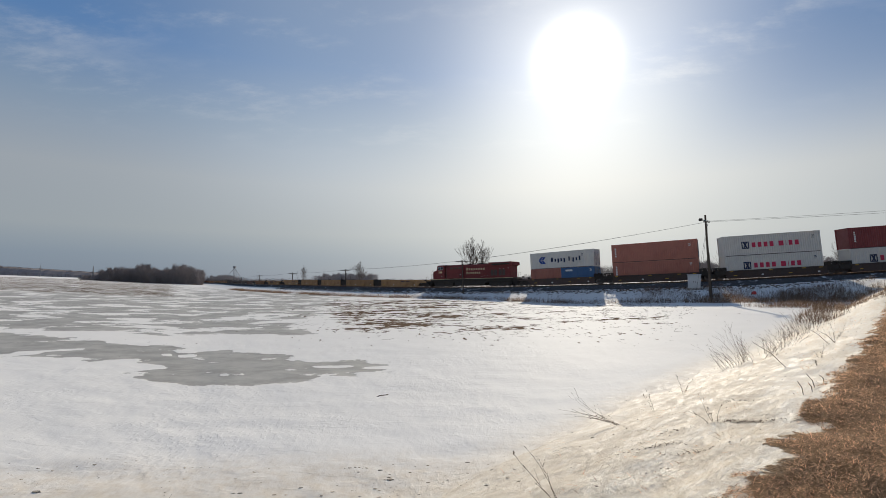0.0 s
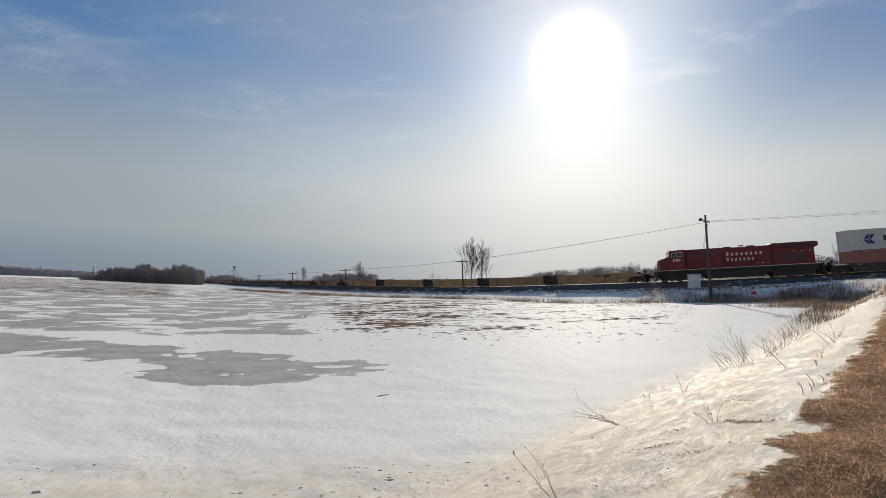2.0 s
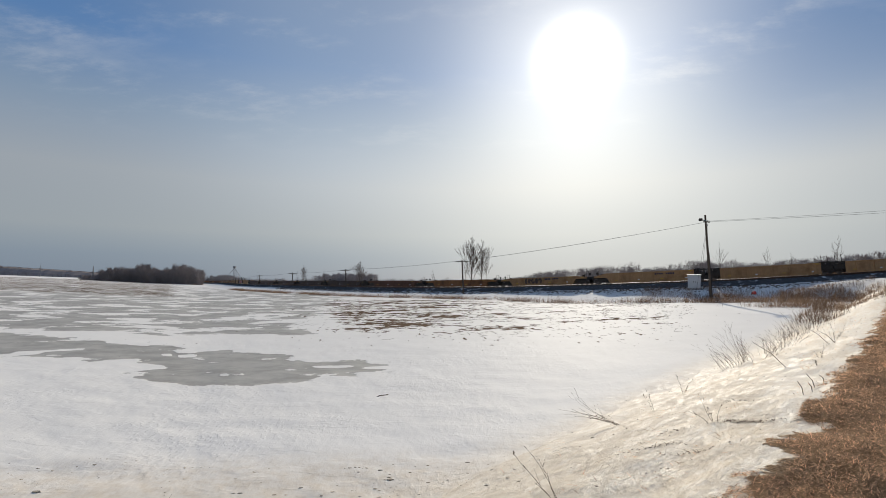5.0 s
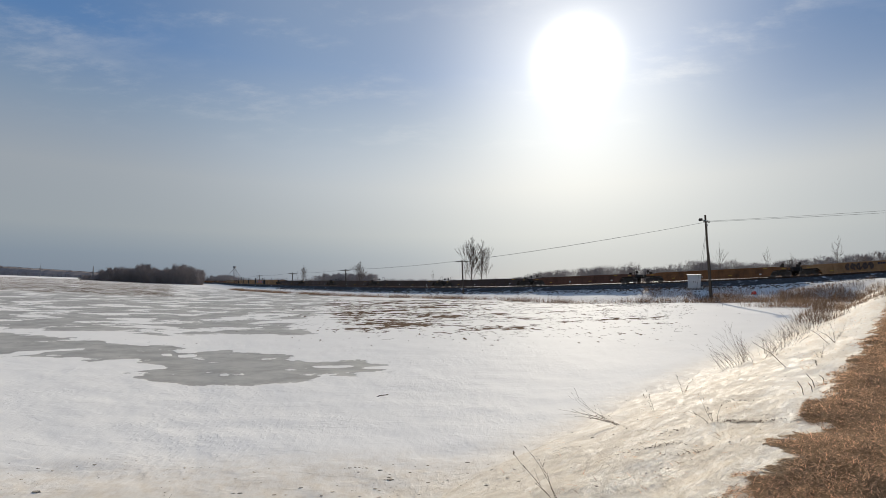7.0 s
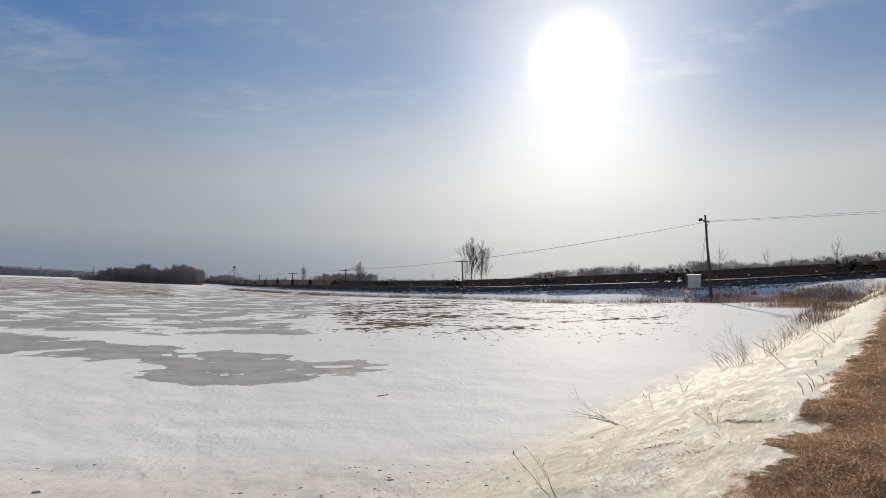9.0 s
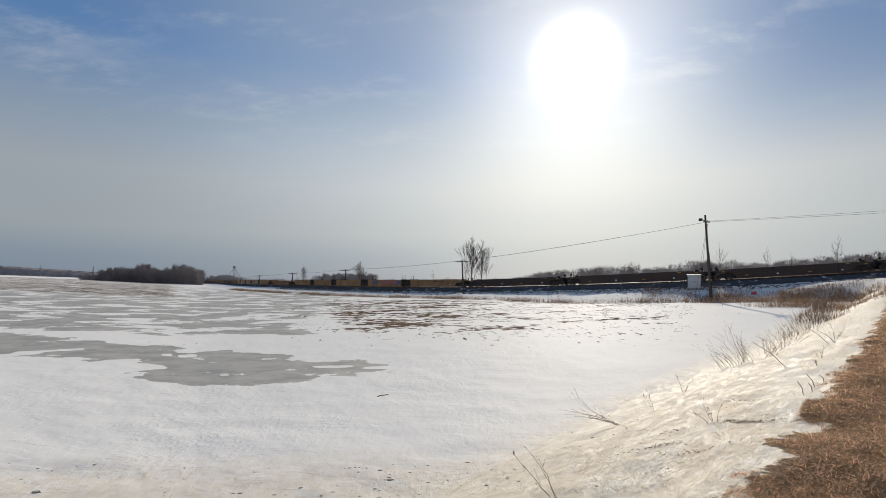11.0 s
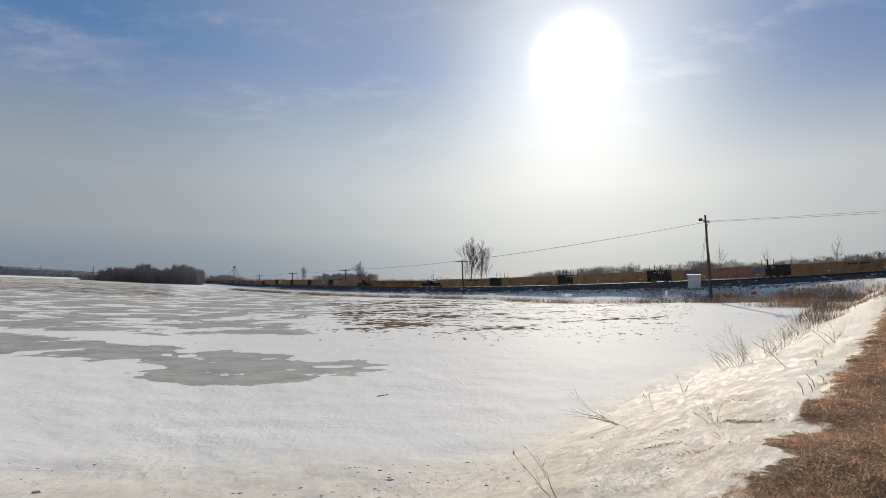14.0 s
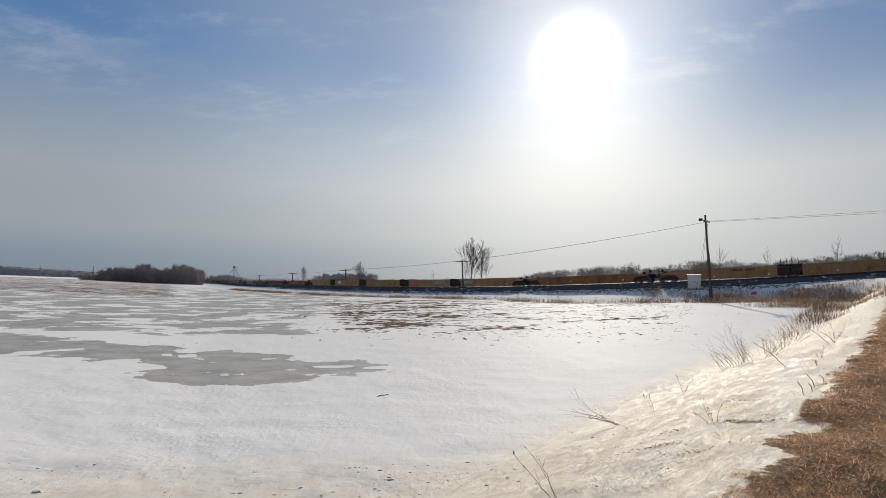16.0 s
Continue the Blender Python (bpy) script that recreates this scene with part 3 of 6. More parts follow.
def part(name, shape, mat, parent=None, label="", bevel=0.0, at=None):
    """One mesh object, under a thing or a part; shape is a Shape or a mesh that is shared."""
    me = shape.mesh(name, mat, bevel) if isinstance(shape, Shape) else shape
    ob = new(name, me)
    if parent is not None:
        ob.parent = parent
    if at is not None:
        ob.matrix_basis = at
    return tagged(ob, label)


def thing(name, label, category, m=None, group="", kind=""):
    ob = new(name)
    ob.empty_display_size = 0.5
    if m is not None:
        ob.matrix_basis = m
    return tagged(ob, label, category, group, kind)


# ---- railway bed ----
def strip_along(s0, s1, step, outline, name, mat, parent=None, label=""):
    """An outline of (side, up) swept along the railway."""
    sh, n = Shape(), len(outline)
    stations = np.arange(s0, s1 + step / 2, step)
    for s in stations:
        sh.v += [tuple(on_line(s, a, b)) for a, b in outline]
    for k in range(len(stations) - 1):
        b = k * n
        sh.f += [(b + j, b + (j + 1) % n, b + n + (j + 1) % n, b + n + j) for j in range(n)]
    sh.f += [tuple(range(n))[::-1], tuple((len(stations) - 1) * n + j for j in range(n))]
    return part(name, sh, mat, parent, label)


def make_railway():
    bed = strip_along(-1090, 550, 5, [(-4.4, -1.25), (-2.5, -0.20), (2.7, -0.20), (5.0, -0.22), (7.0, -1.25)], "ballast_bed", BALLAST)
    tagged(bed, "dark crushed-stone ballast bed with patches of snow", "ballast bed", kind="structure")
    track = thing("railway_track", "single railway track of rusty rails on wooden sleepers", "railway track", kind="structure")
    for side in (-0.75, 0.75):
        prof = [(side - 0.07, -0.18), (side + 0.07, -0.18), (side + 0.07, -0.165), (side + 0.012, -0.13), (side + 0.012, -0.04), (side + 0.036, -0.03),
                (side + 0.036, 0.0), (side - 0.036, 0.0), (side - 0.036, -0.03), (side - 0.012, -0.04), (side - 0.012, -0.13), (side - 0.07, -0.165)]
        strip_along(-1090, 550, 5, prof, "rail", RAIL_STEEL, track)
    tie = Shape().box(-0.11, 0.11, -1.3, 1.3, -0.36, -0.185, 0.015).mesh("sleeper", SLEEPER_WOOD)
    for k in range(230):
        s = -60 + k * 0.62
        a = float(np.interp(s, S, _psi))
        part("sleeper", tie, None, track, at=Matrix.Translation(on_line(s)) @ Matrix.Rotation(math.pi / 2 - a + random.uniform(-0.02, 0.02), 4, "Z"))


make_railway()

# ---- rolling stock; local x runs forward, y to the far side, z up from the rail's head ----
WHEEL = Shape()
for r0, r1, y0, y1 in ((0.46, 0.46, -0.02, 0.02), (0.42, 0.42, 0.02, 0.13)):
    WHEEL.tube((0, y0, 0), (0, y1, 0), r0, r1, 18)
WHEEL.tube((0, 0.13, 0), (0, 0.16, 0), 0.30, 0.12, 18)
WHEEL = WHEEL.mesh("wheel", WHEEL_STEEL)
AXLE_GAP = 1.78


def frame_outline(half):
    """The side frame of a truck: arched over the boxes, with a dip for the springs."""
    h = half
    return [(-h - 0.28, 0.30), (-h + 0.22, 0.30), (-h + 0.34, 0.46), (-0.46, 0.22), (0.46, 0.22), (h - 0.34, 0.46), (h - 0.22, 0.30), (h + 0.28, 0.30),
            (h + 0.28, 0.62), (h - 0.12, 0.74), (0.5, 0.86), (-0.5, 0.86), (-h + 0.12, 0.74), (-h - 0.28, 0.62)]


def loco_outline(h):
    """The long frame of a three-axle truck with its brake gear: deep between the wheels."""
    return [(-h - 0.5, 0.34), (-h + 0.35, 0.30), (-h + 0.55, 0.16), (-0.55, 0.16), (-0.3, 0.30), (0.3, 0.30), (0.55, 0.16), (h - 0.55, 0.16), (h - 0.35, 0.30), (h + 0.5, 0.34),
            (h + 0.7, 0.98), (-h - 0.7, 0.98)]


def truck_meshes(half, extra=()):
    side = Shape().side(loco_outline(half) if extra else frame_outline(half), -0.05, 0.05)
    bolster = Shape().box(-0.22, 0.22, -1.08, 1.08, 0.5, 0.88, 0.04)
    for x in (-0.16, 0.0, 0.16):
        for y in (-0.98, 0.98):
            bolster.tube((x, y, 0.26), (x, y, 0.56), 0.07, 0.07, 8)
    bolster.box(-half, half, -0.12, 0.12, 0.42, 0.52)
    for x in (-half, half, *extra):
        bolster.tube((x, -0.95, 0.46), (x, 0.95, 0.46), 0.08, 0.08, 10)
        for y in (-1.03, 1.03):
            bolster.tube((x, y - 0.09, 0.46), (x, y + 0.09, 0.46), 0.15, 0.13, 10)
    return side.mesh("side_frame", TRUCK_STEEL, 0.015), bolster.mesh("truck", TRUCK_STEEL)


FREIGHT_TRUCK = truck_meshes(AXLE_GAP / 2)
LOCO_TRUCK = truck_meshes(2.05, (0.0,))


def add_truck(car, x, kind, axles):
    t = part("truck", kind[1], None, car, "grimy cast-steel truck", at=pose(x, 0, 0))
    for y in (-0.95, 0.95):
        part("side_frame", kind[0], None, t, at=pose(0, y, 0))
    for a in axles:
        for y, turn in ((-0.83, 180), (0.83, 0)):
            part("wheel", WHEEL, None, t, "steel wheel", at=pose(a, y, 0.46, 0, 0, turn))
    return t


def ladder(sh, x, y, z0, z1, wide=0.4):
    for dx in (-wide / 2, wide / 2):
        sh.tube((x + dx, y, z0), (x + dx, y, z1), 0.018, n=5)
    for z in np.arange(z0 + 0.1, z1, 0.28):
        sh.tube((x - wide / 2, y, z), (x + wide / 2, y, z), 0.015, n=5)


def well_side(half, style, back, front):
    """One side sill of a well: web with stiffeners, top chord and bottom flange; it runs on over a truck of its own."""
    sh = Shape()
    top, low = {"low": 1.18, "single": 1.40}.get(style, 1.60), 0.16
    right = [(half, low), (half + 0.25, 0.62), (half + 0.55, 0.98), (half + 2.5, 1.0), (half + 2.5, min(1.26, top - 0.02)), (half + 2.0, min(1.34, top - 0.01)), (half + 1.0, top)] if front == "end" else [(half, low), (half, top)]
    left = [(-half - 1.0, top), (-half - 2.0, min(1.34, top - 0.01)), (-half - 2.5, min(1.26, top - 0.02)), (-half - 2.5, 1.0), (-half - 0.55, 0.98), (-half - 0.25, 0.62), (-half, low)] if back == "end" else [(-half, top), (-half, low)]
    sh.side(right + left, -0.03, 0.03)
    inner = half - 0.2
    sh.box(-inner, inner, -0.10, 0.06, low - 0.05, low + 0.06, 0.01)
    sh.box(-half - (0.9 if back == "end" else 0), half + (0.9 if front == "end" else 0), -0.09, 0.09, top - 0.06, top + 0.07, 0.02)
    count = 11 if style == "ribbed" else 5
    for k in range(count):
        x = -inner + (k + 0.5) * 2 * inner / count
        sh.box(x - 0.05, x + 0.05, -0.10, -0.03, low + 0.05, top - 0.06)
    return sh


def well_floor(half):
    sh = Shape()
    for k in range(7):
        x = -half + 0.4 + k * (2 * half - 0.8) / 6
        sh.box(x - 0.2, x + 0.2, -1.36, 1.36, 0.18, 0.38)
    sh.box(-half, half, -1.30, -1.15, 0.26, 0.40)
    sh.box(-half, half, 1.15, 1.30, 0.26, 0.40)
    return sh


def end_deck(kind):
    """The dark structure over a truck at the end of a well; local x points outwards, 0 at the well's end."""
    sh = Shape()
    if kind == "shared":
        sh.box(-0.1, 1.40, -1.30, 1.30, 0.95, 1.20, 0.04)
        sh.box(-0.12, 0.10, -1.42, 1.42, 0.45, 1.75, 0.03)
        for y in (-1.42, 1.34):
            sh.box(0.0, 1.40, y, y + 0.08, 0.62, 1.22, 0.02)
            sh.box(0.0, 1.40, y, y + 0.08, 1.62, 1.72, 0.02)
            for x in (0.0, 0.66, 1.31):
                sh.box(x, x + 0.08, y, y + 0.08, 1.2, 1.64)
            sh.side([(0.08, 1.2), (0.2, 1.2), (0.68, 1.62), (0.56, 1.62)], y, y + 0.06)
        sh.box(0.3, 0.9, -1.2, 1.2, 1.2, 1.42, 0.03)
        sh.tube((0.55, -0.9, 1.42), (0.55, -0.9, 1.78), 0.2, 0.2, 10)
        sh.tube((0.2, -1.46, 1.8), (1.38, -1.46, 1.8), 0.02, n=5)
        for x in (0.25, 0.8, 1.35):
            sh.tube((x, -1.46, 1.2), (x, -1.46, 1.8), 0.02, n=5)
        ladder(sh, 0.5, -1.48, 0.4, 1.85)
    else:
        sh.side([(-0.1, 0.55), (0.4, 0.9), (2.65, 0.92), (2.8, 0.80), (2.8, 1.08), (2.65, 1.14), (1.0, 1.16), (-0.1, 1.4)], -1.30, 1.30)
        sh.box(2.6, 2.8, -1.45, 1.45, 0.72, 1.30, 0.03)
        sh.tube((2.75, 0, 0.85), (3.0, 0, 0.85), 0.11, 0.11, 8)
        sh.box(2.9, 3.12, -0.16, 0.16, 0.70, 1.0, 0.03)
        sh.tube((1.7, -0.8, 1.22), (1.7, -0.8, 1.65), 0.24, 0.24, 12)
        sh.tube((2.5, -1.4, 1.3), (2.5, -1.4, 2.25), 0.025, n=5)
        sh.tube((2.5, -1.4, 2.25), (2.5, -0.6, 2.25), 0.025, n=5)
        sh.tube((2.5, -0.6, 2.25), (2.5, -0.6, 1.3), 0.025, n=5)
        sh.tube((2.2, 0.5, 1.2), (2.2, 0.5, 1.85), 0.04, n=6)
        sh.tube((2.2, 0.48, 1.75), (2.2, 0.52, 1.75), 0.2, 0.2, 12)
        ladder(sh, 2.35, -1.47, 0.45, 1.7)
    return sh


DECK_SHARED = end_deck("shared").mesh("end_deck", DARK_STEEL, 0.0)
DECK_END = end_deck("end").mesh("end_deck", DARK_STEEL, 0.0)
POST = Shape().tube((0, 0, 0), (0, 0, 0.95), 0.045, 0.04, 6).mesh("guide_post", DARK_STEEL)
PLATE = Shape().box(-0.22, 0.22, -0.012, 0.012, -0.05, 0.05).mesh("marking", YELLOW_MARK)
PLATE_WHITE = Shape().box(-0.14, 0.14, -0.012, 0.012, -0.08, 0.08).mesh("marking", WHITE_MARK)
LETTER_BAR = Shape()
for k in range(9):
    if k != 4:
        LETTER_BAR.box(-1.4 + k * 0.31, -1.4 + k * 0.31 + 0.22, -0.012, 0.012, -0.11, 0.11)
LETTER_BAR = LETTER_BAR.mesh("lettering", NAVY_MARK)
MESHES = {}


def shared(key, make):
    if key not in MESHES:
        MESHES[key] = make()
    return MESHES[key]


def spray(seed, wide, high, mat):
    """Overlapping rounded letters of sprayed paint on a plane, each a ring or a bent stroke."""
    rnd = random.Random(seed)
    sh = Shape()
    n = max(3, int(wide / 0.62))
    for k in range(n):
        x, y = -wide / 2 + (k + 0.5) * wide / n, rnd.uniform(-0.004, 0.004)
        a0, turn = rnd.uniform(0, 6.28), rnd.choice((4.2, 5.0, 6.28))
        rx, rz, thick = wide / n * rnd.uniform(0.42, 0.58), high * rnd.uniform(0.36, 0.5), rnd.uniform(0.5, 0.66)
        for m in range(9):
            a, b = a0 + turn * m / 9, a0 + turn * (m + 1) / 9
            sh.side([(x + math.cos(a) * rx, math.sin(a) * rz), (x + math.cos(b) * rx, math.sin(b) * rz), (x + math.cos(b) * rx * (1 - thick), math.sin(b) * rz * (1 - thick)), (x + math.cos(a) * rx * (1 - thick), math.sin(a) * rz * (1 - thick))], y - 0.006, y + 0.006)
        dx = rnd.uniform(-0.15, 0.15)
        sh.side([(x + dx - 0.09, -high * 0.45), (x + dx + 0.08, -high * 0.48), (x - dx + 0.1, high * 0.46), (x - dx - 0.08, high * 0.5)], y - 0.009, y + 0.003)
    return sh.mesh("spray_paint", mat)


TRAIN = []


def well_car(q0, q1, back, front, paint, label, group, style="artic", posts=False, letters=False, sprayed=()):
    """A well from q0 to q1 along the train. back, front: 'shared' where it leans on the next unit's truck, 'end' where it has its own; 'none' where its neighbour carries the truck."""
    car = thing("well_car", label, "well car", group=group)
    length = q1 - q0
    a = 3.1 if back == "end" else 1.42
    b = 3.1 if front == "end" else 1.42
    half = (length - a - b) / 2
    mid = (a - b) / 2
    key = (round(half, 2), style, paint.name, back, front)
    side = shared(("side",) + key, lambda: well_side(half, style, back, front).mesh("side_sill", paint))
    floor = shared(("floor",) + key, lambda: well_floor(half).mesh("well_floor", DARK_STEEL))
    part("side_sill", side, None, car, at=pose(mid, -1.42, 0))
    far = shared(("side", round(half, 2), style, paint.name, front, back), lambda: well_side(half, style, front, back).mesh("side_sill", paint))
    part("side_sill", far, None, car, at=pose(mid, 1.42, 0, 0, 0, 180))
    part("well_floor", floor, None, car, "dark steel cross members", at=pose(mid, 0, 0))
    for sign, kind in ((-1, back), (1, front)):
        x = mid + sign * half
        part("end_deck", DECK_END if kind == "end" else DECK_SHARED, None, car, "black end platform over the truck", at=pose(x, 0, 0, 0, 0, 0 if sign > 0 else 180))
        if kind == "end":
            add_truck(car, x + sign * 1.4, FREIGHT_TRUCK, (-AXLE_GAP / 2, AXLE_GAP / 2))
        if posts and kind != "end":
            for dx in (0.35, 1.15):
                for y in (-1.35, 1.35):
                    part("guide_post", POST, None, car, at=pose(x + sign * dx, y, 1.70))
    if back == "shared":
        add_truck(car, -length / 2, FREIGHT_TRUCK, (-AXLE_GAP / 2, AXLE_GAP / 2))
    for k in range(4):
        part("marking", PLATE if k % 2 == 0 else PLATE_WHITE, None, car, "small reflective marking", at=pose(mid - half * 0.82 + k * half * 0.55, -1.535, 0.52))
    for x in (-half * 0.9, -half * 0.1, half * 0.55, half * 0.88) if "loaded" in group else (half * 0.93,):
        part("marking", PLATE, None, car, "yellow marking on the top chord", at=pose(mid + x, -1.525, {"low": 1.09, "single": 1.32}.get(style, 1.52)))
    if style == "single":
        for x in (-half - 1.7, half + 1.7):
            part("marking", PLATE, None, car, "yellow marking on the car's end", at=pose(mid + x, -1.46, 1.16))
    if letters:
        part("lettering", LETTER_BAR, None, car, "row of dark painted characters", at=pose(mid + half * 0.35, -1.53, 1.14 if style == "single" else 1.28))
    for k, (dx, wide, mat) in enumerate(sprayed):
        part("spray_paint", spray(len(TRAIN) * 7 + k, wide, 1.0, mat), None, car, "sprayed paint scrawl", at=pose(mid + dx, -1.545 - 0.012 * k, 0.86 if style == "single" else 1.02))
    TRAIN.append((car, (q0 + q1) / 2, length * 0.36, 0.0))
    return car


# ---- containers ----
def container_shell(length, height):
    """Corrugated long sides, roof and ends inside a frame of posts and rails; x along it, z from its floor."""
    sh = Shape()
    w = 1.219
    n = int(length / 0.28)
    pts = []
    for k in range(n):
        x = -length / 2 + 0.14 + k * (length - 0.28) / n
        step = (length - 0.28) / n
        pts += [(x, 0.0), (x + step * 0.25, 0.0), (x + step * 0.5, 0.036), (x + step * 0.75, 0.036)]
    pts.append((length / 2 - 0.14, 0.0))
    for s in (-1, 1):
        b = len(sh.v)
        for x, d in pts:
            sh.v += [(x, s * (w - 0.008 - d), 0.14), (x, s * (w - 0.008 - d), height - 0.1)]
        m = len(pts)
        sh.f += [(b + 2 * k, b + 2 * k + 2, b + 2 * k + 3, b + 2 * k + 1) for k in range(m - 1)]
    sh.box(-length / 2 + 0.05, length / 2 - 0.05, -w + 0.05, w - 0.05, 0.05, 0.14)
    sh.box(-length / 2 + 0.05, length / 2 - 0.05, -w + 0.06, w - 0.06, height - 0.10, height - 0.03)
    for s in (-1, 1):
        x = s * (length / 2 - 0.06)
        sh.box(min(x, x - s * 0.03), max(x, x - s * 0.03), -w + 0.05, w - 0.05, 0.1, height - 0.05)
    return sh


def container_frame(length, height):
    sh = Shape()
    w = 1.219
    for sx in (-1, 1):
        for sy in (-1, 1):
            x, y = sx * length / 2, sy * w
            sh.box(min(x, x - sx * 0.16), max(x, x - sx * 0.16), min(y, y - sy * 0.12), max(y, y - sy * 0.12), 0.0, height, 0.012)
    for sy in (-1, 1):
        y = sy * w
        sh.box(-length / 2, length / 2, min(y, y - sy * 0.07), max(y, y - sy * 0.07), 0.02, 0.16)
        sh.box(-length / 2, length / 2, min(y, y - sy * 0.06), max(y, y - sy * 0.06), height - 0.11, height - 0.004)
    for sx in (-1, 1):
        x = sx * length / 2
        sh.box(min(x, x - sx * 0.1), max(x, x - sx * 0.1), -w, w, 0.02, 0.16)
        sh.box(min(x, x - sx * 0.1), max(x, x - sx * 0.1), -w, w, height - 0.12, height - 0.004)
    return sh


CASTING = Shape().box(-0.09, 0.09, -0.085, 0.085, 0.0, 0.118, 0.01)
ROD = Shape().tube((0, 0, 0.15), (0, 0, 2.4), 0.022, n=6)
for z in (0.5, 1.2, 2.0):
    ROD.box(-0.03, 0.03, -0.05, 0.05, z, z + 0.08)
ROD = ROD.mesh("lock_rod", MAST_STEEL)


def container(q0, q1, base, height, paint, label, marks=()):
    box = thing("shipping_container", label, "shipping container", group="containers on the train")
    length = q1 - q0
    key = (round(length, 2), height, paint.name)
    part("shell", shared(("shell",) + key, lambda: container_shell(length, height).mesh("shell", paint)), None, box, at=pose(0, 0, base))
    part("frame", shared(("frame",) + key, lambda: container_frame(length, height).mesh("frame", paint)), None, box, at=pose(0, 0, base))
    # dark strip along the foot: the seam's shadow, put in as colour
    part("bottom_rail", shared(("rail", round(length, 2)), lambda: Shape().box(-length / 2 + 0.2, length / 2 - 0.2, -1.224, -1.16, -0.01, 0.075).mesh("bottom_rail", DARK_CAR)), None, box, "dark strip painted for the shadow in the seam under the box", at=pose(0, 0, base))
    cast = shared(("cast", paint.name), lambda: CASTING.mesh("corner_casting", paint))
    for sx in (-1, 1):
        for sy in (-1, 1):
            for z in (-0.002, height - 0.116):
                part("corner_casting", cast, None, box, at=pose(sx * (length / 2 - 0.085), sy * 1.139, base + z))
    for y in (-0.85, -0.35, 0.35, 0.85):
        part("lock_rod", ROD, None, box, "galvanised door locking rod", at=pose(length / 2 + 0.012, y, base))
    for name, shape, mat, x, z in marks:
        if name == "lettering":
            v = shape().v
            for k in range(0, len(v), 8):
                bar = Shape()
                bar.v, bar.f = v[k:k + 8], Shape().box(0, 1, 0, 1, 0, 1).f
                part("letter_bar", shared(("bar", k, mat.name), lambda: bar.mesh("letter_bar", mat)), None, box, at=pose(x, -1.222, base + z))
            continue
        part(name, shared(("mark", name, mat.name), lambda: shape().mesh(name, mat)), None, box, at=pose(x, -1.222, base + z))
    under = [c for c in TRAIN if abs(c[1] - (q0 + q1) / 2) < c[2] * 1.3][0]
    TRAIN.append((box, under[1], under[2], (q0 + q1) / 2 - under[1]))
    return box


def slab(sh, x0, x1, z0, z1):
    return sh.box(x0, x1, -0.008, 0.010, z0, z1)


def bars_one():
    """A wide word as a row of plain bars, taller where capitals stand."""
    sh = Shape()
    x = 0.0
    for wide, low, high in ((0.66, 0, 0.86), (0.56, 0, 0.62), (0.56, -0.2, 0.62), (0.56, 0, 0.62), (0.56, -0.2, 0.62), (0.34, 0.26, 0.38), (0.5, 0, 0.86), (0.2, 0, 0.86), (0.56, -0.2, 0.62), (0.56, 0, 0.62), (0.56, 0, 0.86)):
        slab(sh, x + 0.06, x + wide - 0.2, low + 0.05, high - 0.05)
        x += wide + 0.02
    return sh


def bars_two():
    """Two words of equal capitals as plain bars."""
    sh = Shape()
    x = 0.0
    for wide in (0.66, 0.66, 0.66, 0.68, 0, 0.8, 0.26, 0.66, 0.68):
        if wide == 0:
            x += 0.35
            continue
        slab(sh, x + 0.07, x + wide - 0.14, 0.06, 0.74)
        x += wide + 0.09
    return sh


def chevrons():
    sh = Shape()
    for x in (0.0, 0.52):
        sh.side([(x, 0.66), (x + 0.50, 1.28), (x + 0.94, 1.28), (x + 0.44, 0.66)], -0.008, 0.010)
        sh.side([(x, 0.58), (x + 0.44, 0.58), (x + 0.94, 0.0), (x + 0.50, 0.0)], -0.008, 0.010)
    return sh


def square_sign():
    sh = Shape()
    for a in ((0, 0.95, 0, 0.13), (0, 0.95, 0.89, 1.02), (0, 0.13, 0.13, 0.89), (0.82, 0.95, 0.13, 0.89)):
        slab(sh, *a)
    sh.side([(0.2, 0.89), (0.44, 0.89), (0.76, 0.13), (0.52, 0.13)], -0.008, 0.010)
    sh.side([(0.54, 0.89), (0.76, 0.89), (0.40, 0.13), (0.20, 0.13)], -0.006, 0.012)
    return sh


def tall_code():
    sh = Shape()
    for k in range(5):
        slab(sh, 0, 0.22, k * 0.30, k * 0.30 + 0.20)
    return sh


def small_code():
    return slab(slab(slab(Shape(), 0, 0.34, -0.05, 0.03), 0.06, 0.34, -0.20, -0.13), 0, 0.3, -0.36, -0.30)


def white_panel():
    return slab(Shape(), 0, 1.3, 0, 0.3)


